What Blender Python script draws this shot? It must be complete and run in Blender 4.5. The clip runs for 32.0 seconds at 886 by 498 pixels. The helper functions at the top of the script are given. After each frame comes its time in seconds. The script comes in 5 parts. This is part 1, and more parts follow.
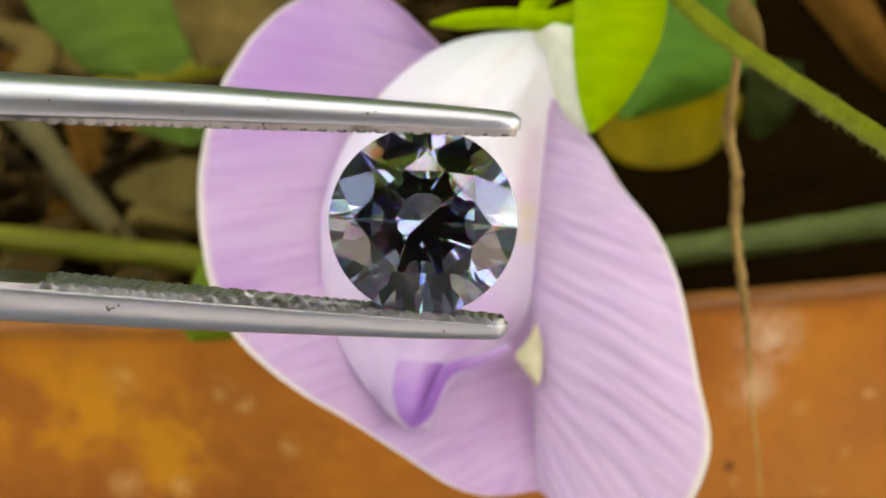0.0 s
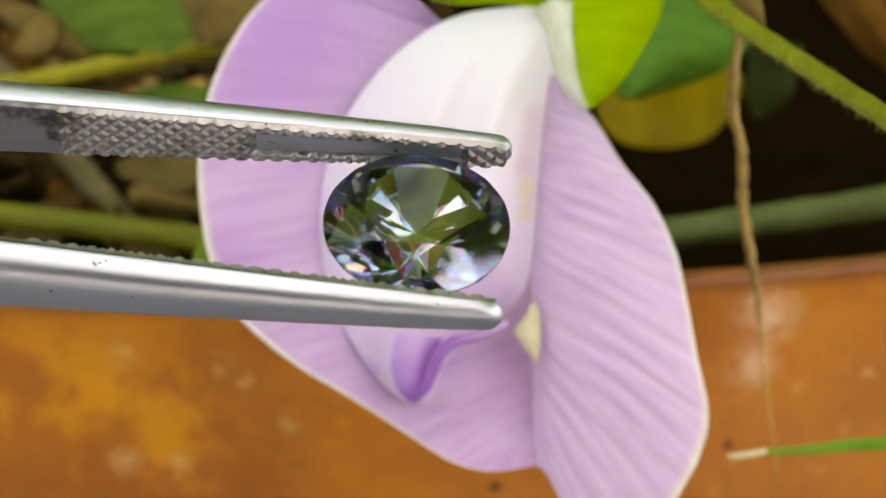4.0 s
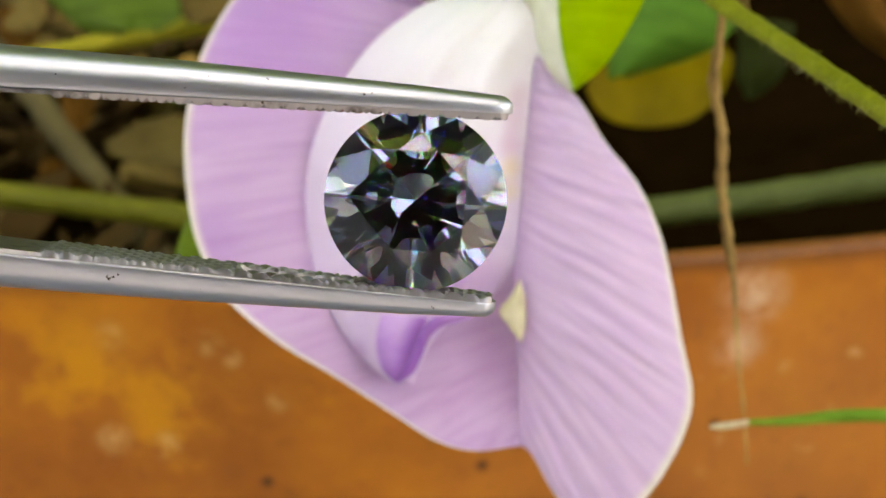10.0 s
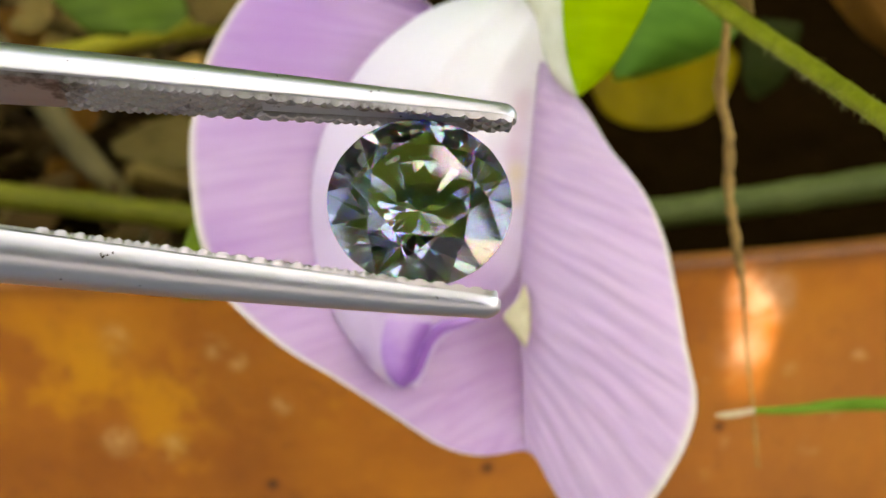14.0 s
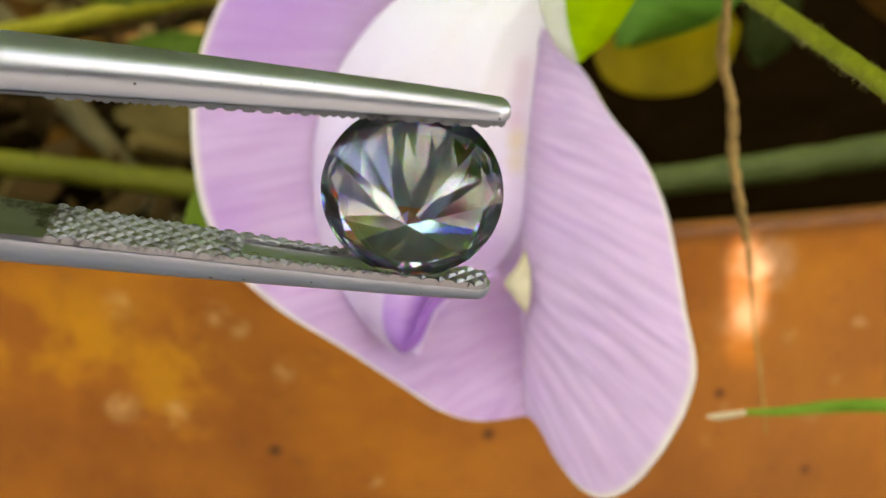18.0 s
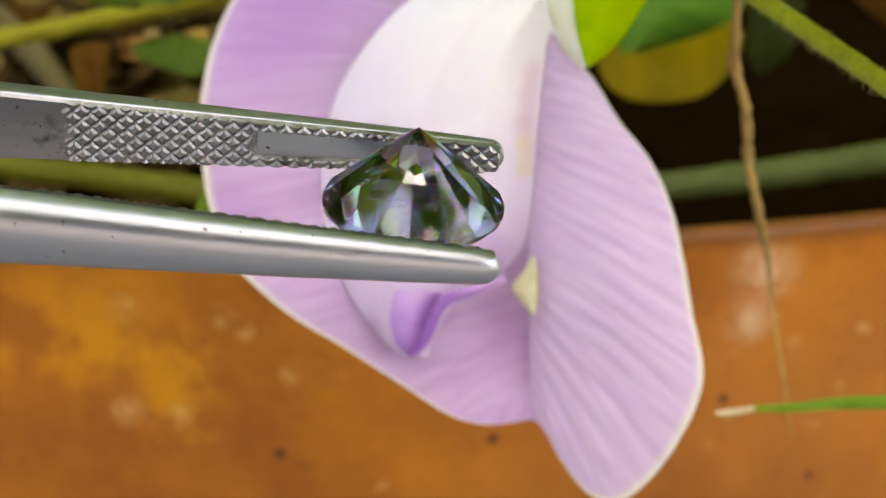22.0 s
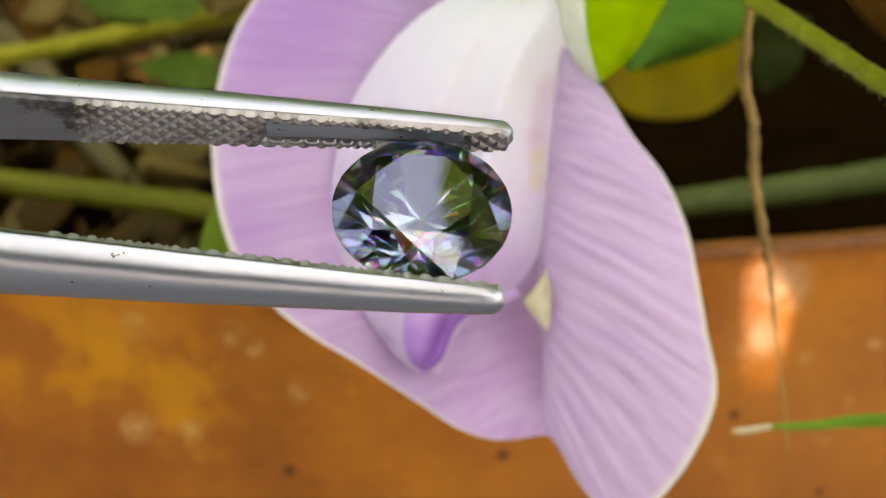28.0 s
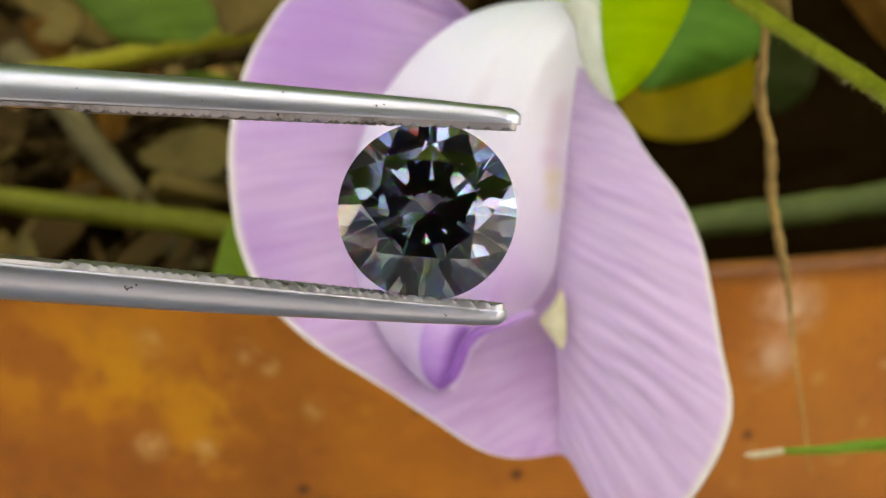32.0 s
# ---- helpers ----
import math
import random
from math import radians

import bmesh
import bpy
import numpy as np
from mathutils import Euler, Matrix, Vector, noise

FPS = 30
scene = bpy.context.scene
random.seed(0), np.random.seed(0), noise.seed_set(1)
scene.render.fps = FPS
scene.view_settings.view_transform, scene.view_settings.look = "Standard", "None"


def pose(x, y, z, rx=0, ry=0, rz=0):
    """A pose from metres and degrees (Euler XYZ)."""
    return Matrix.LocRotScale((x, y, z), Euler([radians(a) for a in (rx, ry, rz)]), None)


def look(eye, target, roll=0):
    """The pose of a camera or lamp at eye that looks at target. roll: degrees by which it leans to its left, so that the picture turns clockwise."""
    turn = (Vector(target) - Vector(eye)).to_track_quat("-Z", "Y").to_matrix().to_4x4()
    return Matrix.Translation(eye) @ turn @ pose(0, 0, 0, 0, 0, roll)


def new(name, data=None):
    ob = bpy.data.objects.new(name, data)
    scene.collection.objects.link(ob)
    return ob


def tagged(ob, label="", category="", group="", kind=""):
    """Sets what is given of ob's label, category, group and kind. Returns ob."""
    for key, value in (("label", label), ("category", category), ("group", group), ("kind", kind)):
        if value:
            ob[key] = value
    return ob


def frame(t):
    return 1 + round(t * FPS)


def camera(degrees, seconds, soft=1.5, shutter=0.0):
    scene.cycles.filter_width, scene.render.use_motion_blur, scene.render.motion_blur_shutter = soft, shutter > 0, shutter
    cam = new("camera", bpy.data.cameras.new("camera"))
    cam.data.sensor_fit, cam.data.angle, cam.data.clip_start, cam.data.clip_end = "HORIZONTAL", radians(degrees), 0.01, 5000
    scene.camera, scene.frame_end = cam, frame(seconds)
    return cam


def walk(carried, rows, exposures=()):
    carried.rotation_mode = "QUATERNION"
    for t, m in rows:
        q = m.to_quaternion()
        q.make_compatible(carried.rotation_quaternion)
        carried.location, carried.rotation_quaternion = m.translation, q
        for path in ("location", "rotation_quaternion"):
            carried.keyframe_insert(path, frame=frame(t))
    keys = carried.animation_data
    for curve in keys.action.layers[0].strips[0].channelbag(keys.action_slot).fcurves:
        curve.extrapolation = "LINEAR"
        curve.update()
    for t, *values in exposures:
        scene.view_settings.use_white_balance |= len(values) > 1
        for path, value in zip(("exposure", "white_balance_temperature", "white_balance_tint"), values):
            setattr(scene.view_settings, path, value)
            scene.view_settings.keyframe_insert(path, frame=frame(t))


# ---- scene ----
MM = 0.001
FWD = Vector((0, math.cos(radians(18)), -math.sin(radians(18))))  # the way the camera looks
UPV = Vector((0, math.sin(radians(18)), math.cos(radians(18))))

cam = camera(24.0, 32.0, soft=1.15)
cam.data.dof.use_dof = True
cam.data.dof.focus_distance = 0.080
cam.data.dof.aperture_fstop = 128.0
walk(cam, [
    (0, pose(-0.00120, 0.00120, 0.19944, 74.164, 0.262, -0.272)), (0.5, pose(-0.00060, 0.00099, 0.19915, 74.352, 0.169, 0.123)),
    (1, pose(-0.00110, 0.00127, 0.19921, 74.135, 0.103, -0.223)), (1.5, pose(-0.00050, 0.00093, 0.19886, 74.027, 0.198, -0.008)),
    (2, pose(-0.00089, 0.00006, 0.19938, 73.923, 0.225, -0.129)), (2.5, pose(-0.00083, 0.00075, 0.19898, 74.023, 0.115, -0.141)),
    (3, pose(-0.00066, 0.00077, 0.19943, 73.840, 0.204, -0.060)), (3.5, pose(-0.00150, 0.00052, 0.19905, 73.817, 0.178, -0.311)),
    (4, pose(-0.00099, 0.00084, 0.19885, 73.770, 0.088, -0.151)), (4.5, pose(-0.00108, 0.00050, 0.19918, 73.590, 0.088, -0.192)),
    (6.5, pose(-0.00086, 0.00085, 0.19946, 73.089, 0.189, -0.285)), (7, pose(-0.00054, 0.00071, 0.19943, 72.954, 0.035, -0.187)),
    (7.5, pose(-0.00042, 0.00061, 0.19936, 72.919, 0.052, -0.143)), (8, pose(-0.00012, 0.00071, 0.19917, 73.047, 0.207, -0.059)),
    (8.5, pose(-0.00052, 0.00063, 0.19926, 73.099, 0.093, -0.200)), (9, pose(-0.00061, 0.00067, 0.19913, 73.185, 0.124, -0.174)),
    (9.5, pose(-0.00052, 0.00063, 0.19935, 73.186, 0.027, -0.270)), (10, pose(-0.00037, 0.00061, 0.19922, 73.104, -0.032, -0.258)),
    (10.5, pose(-0.00049, 0.00047, 0.19898, 73.102, -0.004, -0.317)), (11, pose(-0.00061, 0.00060, 0.19927, 73.078, 0.053, -0.344)),
    (11.5, pose(-0.00028, 0.00077, 0.19937, 73.131, 0.029, -0.147)), (12, pose(-0.00104, 0.00080, 0.19941, 73.119, -0.087, -0.322)),
    (12.5, pose(-0.00091, 0.00094, 0.19945, 72.866, -0.092, -0.272)), (13, pose(-0.00097, 0.00078, 0.19975, 72.738, 0.027, -0.318)),
    (13.5, pose(-0.00066, 0.00067, 0.19961, 72.868, 0.041, -0.230)), (14, pose(-0.00026, 0.00059, 0.19990, 72.971, 0.004, -0.084)),
    (14.5, pose(-0.00054, 0.00058, 0.19968, 73.102, -0.057, -0.225)), (15, pose(-0.00030, 0.00021, 0.19946, 73.145, 0.009, -0.234)),
    (15.5, pose(-0.00010, 0.00045, 0.19949, 72.923, 0.029, -0.157)), (17.5, pose(0.00009, 0.00032, 0.19971, 72.548, 0.025, 0.014)),
    (18, pose(-0.00014, -0.00001, 0.19984, 72.151, 0.015, -0.005)), (18.5, pose(-0.00000, -0.00021, 0.19992, 71.996, -0.085, 0.022)),
    (19, pose(0.00000, -0.00000, 0.20000, 72.000, -0.000, 0.000)), (19.5, pose(-0.00003, 0.00016, 0.20005, 71.998, 0.040, 0.126)),
    (20, pose(0.00011, 0.00038, 0.20014, 72.077, 0.007, 0.210)), (20.5, pose(-0.00019, -0.00006, 0.20040, 71.977, 0.010, 0.172)),
    (21, pose(-0.00011, 0.00034, 0.20033, 71.927, -0.087, 0.164)), (21.5, pose(-0.00042, -0.00020, 0.19996, 72.111, -0.197, 0.115)),
    (22, pose(-0.00081, -0.00041, 0.19974, 72.344, -0.228, -0.003)), (22.5, pose(-0.00069, -0.00022, 0.19977, 72.373, -0.094, 0.017)),
    (23, pose(-0.00060, -0.00071, 0.19967, 72.507, 0.006, 0.205)), (23.5, pose(-0.00041, 0.00011, 0.19981, 71.990, 0.082, 0.388)),
    (24, pose(-0.00069, -0.00004, 0.19982, 71.975, 0.026, 0.384)), (24.5, pose(-0.00079, -0.00043, 0.19985, 72.238, 0.069, 0.338)),
    (25, pose(-0.00142, -0.00059, 0.19911, 72.874, 0.005, 0.095)), (25.5, pose(-0.00091, -0.00069, 0.19917, 72.945, -0.066, 0.329)),
    (27.5, pose(-0.00150, -0.00069, 0.19929, 72.859, -0.122, 0.023)), (28, pose(-0.00157, -0.00014, 0.19924, 72.914, -0.185, 0.003)),
    (28.5, pose(-0.00172, -0.00001, 0.19927, 72.804, -0.143, -0.117)), (29, pose(-0.00111, -0.00026, 0.19959, 73.091, -0.264, 0.191)),
    (29.5, pose(-0.00164, -0.00016, 0.19948, 73.193, -0.348, 0.192)), (30, pose(-0.00157, -0.00024, 0.19967, 73.250, -0.280, 0.177)),
    (30.5, pose(-0.00184, -0.00074, 0.19936, 73.479, -0.330, 0.139)), (31, pose(-0.00199, -0.00102, 0.19894, 73.628, -0.355, 0.120)),
    (31.5, pose(-0.00191, -0.00076, 0.19904, 73.533, -0.382, 0.317)), (32, pose(-0.00206, -0.00068, 0.19925, 73.496, -0.211, 0.252)),
], exposures=[(0.0, 3.80, 9350, 25), (25.5, 3.80, 9350, 25), (28.0, 3.66, 9150, 25), (32.0, 3.66, 9150, 25)])

# ---- light ----
SUN = Vector((0.30, -0.45, 0.84)).normalized()  # towards the sun
world = bpy.data.worlds.new("sky")
scene.world = world
world.use_nodes = True
wn = world.node_tree
sky = wn.nodes.new("ShaderNodeTexSky")
sky.sky_type = "NISHITA"
sky.sun_disc = False
sky.sun_elevation = math.asin(SUN.z)
sky.dust_density = 1.1
sky.ozone_density = 0.9
sky.sun_rotation = math.atan2(SUN.x, SUN.y)
wn.links.new(sky.outputs[0], wn.nodes["Background"].inputs[0])
wn.nodes["Background"].inputs[1].default_value = 0.12
sun_data = bpy.data.lights.new("sun", "SUN")
sun_data.energy = 2.6
sun_data.angle = radians(0.53)
sun_data.color = (1.0, 0.93, 0.82)
sun = new("sun", sun_data)
sun.matrix_world = look(SUN * 5, (0, 0, 0))


# ---- materials ----
def material(name):
    m = bpy.data.materials.new(name)
    m.use_nodes = True
    return m, m.node_tree.nodes, m.node_tree.links, m.node_tree.nodes["Principled BSDF"]


def noise_node(n, l, scale, detail=6, rough=0.6, distort=0.0, coords="Object"):
    c = n.new("ShaderNodeTexCoord")
    t = n.new("ShaderNodeTexNoise")
    t.inputs["Scale"].default_value = scale
    t.inputs["Detail"].default_value = detail
    t.inputs["Roughness"].default_value = rough
    t.inputs["Distortion"].default_value = distort
    l.new(c.outputs[coords], t.inputs["Vector"])
    return t


def ramp(n, l, src, stops):
    r = n.new("ShaderNodeValToRGB")
    e = r.color_ramp.elements
    while len(e) < len(stops):
        e.new(0.5)
    for k, (p, c) in zip(e, stops):
        k.position = p
        k.color = (*c, 1)
    l.new(src, r.inputs[0])
    return r


def mix(n, l, fac, a, b, mode="MIX"):
    m = n.new("ShaderNodeMix")
    m.data_type = "RGBA"
    m.blend_type = mode
    for socket, v in ((m.inputs[0], fac), (m.inputs[6], a), (m.inputs[7], b)):
        if isinstance(v, (int, float)):
            socket.default_value = v
        elif isinstance(v, tuple):
            socket.default_value = (*v, 1)
        else:
            l.new(v, socket)
    return m.outputs[2]


def bump(n, l, height, strength, dist, bsdf):
    b = n.new("ShaderNodeBump")
    b.inputs["Strength"].default_value = strength
    b.inputs["Distance"].default_value = dist
    l.new(height, b.inputs["Height"])
    l.new(b.outputs[0], bsdf.inputs["Normal"])
    return b


def mottled(name, stops, scale, rough=0.6, relief=0.3, dist=0.0002, fine=6.0, spec=0.5, thin=0.0):
    """A plain surface with colour that varies at two scales, and fine relief. thin: how much light shines through."""
    m, n, l, p = material(name)
    big = noise_node(n, l, scale)
    small = noise_node(n, l, scale * fine)
    a = ramp(n, l, big.outputs[0], stops)
    col = mix(n, l, 0.35, a.outputs[0], ramp(n, l, small.outputs[0], [(0.3, tuple(0.55 * v for v in stops[0][1])), (0.7, stops[-1][1])]).outputs[0])
    l.new(col, p.inputs["Base Color"])
    p.inputs["Roughness"].default_value = rough
    p.inputs["Specular IOR Level"].default_value = spec
    b = bump(n, l, small.outputs[0], relief, dist, p)
    if thin:
        t = n.new("ShaderNodeBsdfTranslucent")
        l.new(col, t.inputs[0])
        s = n.new("ShaderNodeMixShader")
        s.inputs[0].default_value = thin
        l.new(p.outputs[0], s.inputs[1])
        l.new(t.outputs[0], s.inputs[2])
        l.new(s.outputs[0], n["Material Output"].inputs[0])
    return m


def uv_axes(n, l):
    u = n.new("ShaderNodeUVMap")
    u.uv_map = "uv"
    x = n.new("ShaderNodeSeparateXYZ")
    l.new(u.outputs[0], x.inputs[0])
    return u, x


def near_point(n, l, place, reach):
    """1 at a place (in mm), falling to 0 at reach mm from it."""
    g = n.new("ShaderNodeNewGeometry")
    d = n.new("ShaderNodeVectorMath")
    d.operation = "DISTANCE"
    d.inputs[1].default_value = [v * MM for v in place]
    l.new(g.outputs["Position"], d.inputs[0])
    r = n.new("ShaderNodeMapRange")
    r.interpolation_type = "SMOOTHSTEP"
    r.inputs[1].default_value = reach * MM
    r.inputs[2].default_value = 0.0
    r.inputs[3].default_value = 0.0
    r.inputs[4].default_value = 1.0
    l.new(d.outputs["Value"], r.inputs[0])
    return r.outputs[0]


def petal_material(name, deep, pale, rim, marks=(), veins=60.0, rim_width=0.03, ripples=24.0, line_strength=0.22):
    """Petal: fine veins along v, pale rim at v = 1, and marks (place, reach, colour, strength)."""
    m, n, l, p = material(name)
    u, x = uv_axes(n, l)
    mp = n.new("ShaderNodeMapping")
    mp.inputs["Scale"].default_value = (veins, 2.2, 1)
    l.new(u.outputs[0], mp.inputs[0])
    streak = n.new("ShaderNodeTexNoise")
    streak.inputs["Scale"].default_value = 1.0
    streak.inputs["Detail"].default_value = 5
    streak.inputs["Distortion"].default_value = 0.35
    l.new(mp.outputs[0], streak.inputs["Vector"])
    broad = noise_node(n, l, 130, 3)
    c1 = ramp(n, l, streak.outputs[0], [(0.34, deep), (0.58, pale)]).outputs[0]
    wm = n.new("ShaderNodeMapping")
    wm.inputs["Scale"].default_value = (0.314 * ripples, 0.35, 1)
    l.new(u.outputs[0], wm.inputs[0])
    wave = n.new("ShaderNodeTexWave")
    wave.inputs["Scale"].default_value = 1.0
    wave.inputs["Distortion"].default_value = 9.0
    wave.inputs["Detail"].default_value = 2.0
    wave.inputs["Detail Scale"].default_value = 1.2
    l.new(wm.outputs[0], wave.inputs["Vector"])
    lines = n.new("ShaderNodeMath")
    lines.operation = "MULTIPLY"
    l.new(ramp(n, l, wave.outputs[0], [(0.0, (line_strength,) * 3), (0.4, (0, 0, 0))]).outputs[0], lines.inputs[0])
    l.new(ramp(n, l, x.outputs[1], [(0.08, (0, 0, 0)), (0.4, (1, 1, 1)), (0.8, (0.9, 0.9, 0.9)), (0.96, (0, 0, 0))]).outputs[0], lines.inputs[1])
    c1 = mix(n, l, lines.outputs[0], c1, tuple(0.93 * v for v in deep))
    c2 = mix(n, l, ramp(n, l, broad.outputs[0], [(0.35, (0, 0, 0)), (0.7, (0.4, 0.4, 0.4))]).outputs[0], c1, pale)
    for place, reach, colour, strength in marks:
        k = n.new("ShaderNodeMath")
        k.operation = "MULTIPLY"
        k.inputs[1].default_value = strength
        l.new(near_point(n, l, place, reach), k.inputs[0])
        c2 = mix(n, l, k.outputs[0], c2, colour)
    edge = ramp(n, l, x.outputs[1], [(1 - rim_width, (0, 0, 0)), (1 - 0.25 * rim_width, (0.9, 0.9, 0.9))])
    col = mix(n, l, edge.outputs[0], c2, rim)
    l.new(col, p.inputs["Base Color"])
    p.inputs["Roughness"].default_value = 0.55
    p.inputs["Specular IOR Level"].default_value = 0.3
    p.inputs["Sheen Weight"].default_value = 0.15
    bump(n, l, streak.outputs[0], 0.6, 0.00025, p)
    t = n.new("ShaderNodeBsdfTranslucent")
    l.new(col, t.inputs[0])
    s = n.new("ShaderNodeMixShader")
    s.inputs[0].default_value = 0.35
    l.new(p.outputs[0], s.inputs[1])
    l.new(t.outputs[0], s.inputs[2])
    l.new(s.outputs[0], n["Material Output"].inputs[0])
    return m


def leaf_material(name, dark, light, veins=26.0, thin=0.45, rough=0.45):
    m, n, l, p = material(name)
    u, x = uv_axes(n, l)
    mp = n.new("ShaderNodeMapping")
    mp.inputs["Scale"].default_value = (veins, 1.2, 1)
    l.new(u.outputs[0], mp.inputs[0])
    streak = n.new("ShaderNodeTexNoise")
    streak.inputs["Scale"].default_value = 1.0
    streak.inputs["Detail"].default_value = 4
    l.new(mp.outputs[0], streak.inputs["Vector"])
    broad = noise_node(n, l, 160, 4)
    c = mix(n, l, 0.4, ramp(n, l, streak.outputs[0], [(0.35, dark), (0.65, light)]).outputs[0],
            ramp(n, l, broad.outputs[0], [(0.35, dark), (0.65, light)]).outputs[0])
    l.new(c, p.inputs["Base Color"])
    p.inputs["Roughness"].default_value = rough
    p.inputs["Specular IOR Level"].default_value = 0.08
    bump(n, l, streak.outputs[0], 0.3, 0.0002, p)
    t = n.new("ShaderNodeBsdfTranslucent")
    l.new(c, t.inputs[0])
    s = n.new("ShaderNodeMixShader")
    s.inputs[0].default_value = thin
    l.new(p.outputs[0], s.inputs[1])
    l.new(t.outputs[0], s.inputs[2])
    l.new(s.outputs[0], n["Material Output"].inputs[0])
    return m


def steel_material(name, rough, worn):
    """Satin stainless steel with fine scratches along its length and small dark specks."""
    m, n, l, p = material(name)
    c = n.new("ShaderNodeTexCoord")
    mp = n.new("ShaderNodeMapping")
    mp.inputs["Scale"].default_value = (120, 2400, 2400)
    l.new(c.outputs["Object"], mp.inputs[0])
    t = n.new("ShaderNodeTexNoise")
    t.inputs["Scale"].default_value = 1
    t.inputs["Detail"].default_value = 4
    l.new(mp.outputs[0], t.inputs["Vector"])
    speck = noise_node(n, l, 2800, 3)
    pit = ramp(n, l, speck.outputs[0], [(0.705, (0, 0, 0)), (0.72, (1, 1, 1))])
    base = mix(n, l, 0.25, (0.30, 0.285, 0.275) if worn else (0.48, 0.52, 0.57), ramp(n, l, t.outputs[0], [(0.3, (0.40, 0.43, 0.47)), (0.7, (0.58, 0.61, 0.66))]).outputs[0])
    col = mix(n, l, pit.outputs[0], base, (0.06, 0.05, 0.04))
    if worn:
        grime = noise_node(n, l, 420, 6, 0.7)
        col = mix(n, l, ramp(n, l, grime.outputs[0], [(0.54, (0, 0, 0)), (0.66, (0.8, 0.8, 0.8))]).outputs[0], col, (0.05, 0.034, 0.022))
    l.new(col, p.inputs["Base Color"])
    p.inputs["Metallic"].default_value = 1.0
    r = n.new("ShaderNodeMapRange")
    r.inputs[3].default_value = rough * 0.75
    r.inputs[4].default_value = rough * 1.3
    l.new(t.outputs[0], r.inputs[0])
    l.new(r.outputs[0], p.inputs["Roughness"])
    bump(n, l, t.outputs[0], 0.12, 0.00002, p)
    return m


def gem_material():
    """Cut stone, grey-blue, with dispersion: one refraction for each of red, green and blue."""
    m, n, l, p = material("smoky_grey_stone")
    n.remove(p)
    def glass(colour, ior):
        g = n.new("ShaderNodeBsdfGlass")
        g.distribution = "MULTI_GGX"
        g.inputs["Color"].default_value = (*colour, 1)
        g.inputs["Roughness"].default_value = 0.0
        g.inputs["IOR"].default_value = ior
        return g.outputs[0]

    total = None
    for colour, ior in (((0.57, 0, 0), 2.08), ((0, 0.60, 0), 2.10), ((0, 0, 0.63), 2.13)):
        g = glass(colour, ior)
        if total is None:
            total = g
        else:
            a = n.new("ShaderNodeAddShader")
            l.new(total, a.inputs[0])
            l.new(g, a.inputs[1])
            total = a.outputs[0]
    both = n.new("ShaderNodeMixShader")
    both.inputs[0].default_value = 0.22
    l.new(glass((0.57, 0.60, 0.63), 2.10), both.inputs[1])
    l.new(total, both.inputs[2])
    l.new(both.outputs[0], n["Material Output"].inputs[0])
    return m


OCHRE = [(-33.3, 159.1, 141.1), (-27.0, 159.3, 139.6), (-20.6, 159.5, 138.5), (-10.4, 160.3, 137.7), (-22.7, 160.1, 133.8)]
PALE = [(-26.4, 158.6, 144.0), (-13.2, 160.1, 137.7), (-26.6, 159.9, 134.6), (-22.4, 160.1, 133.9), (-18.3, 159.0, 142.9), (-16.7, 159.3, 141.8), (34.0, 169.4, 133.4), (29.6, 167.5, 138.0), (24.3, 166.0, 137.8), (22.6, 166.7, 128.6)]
DARK = [(3.7, 163.0, 130.9), (-14.2, 161.0, 130.3), (32.0, 170.1, 124.5), (23.6, 166.5, 133.2)]


RIM = Vector((-28.79, 157.00, 149.24))  # a point of the pot's rim, in mm


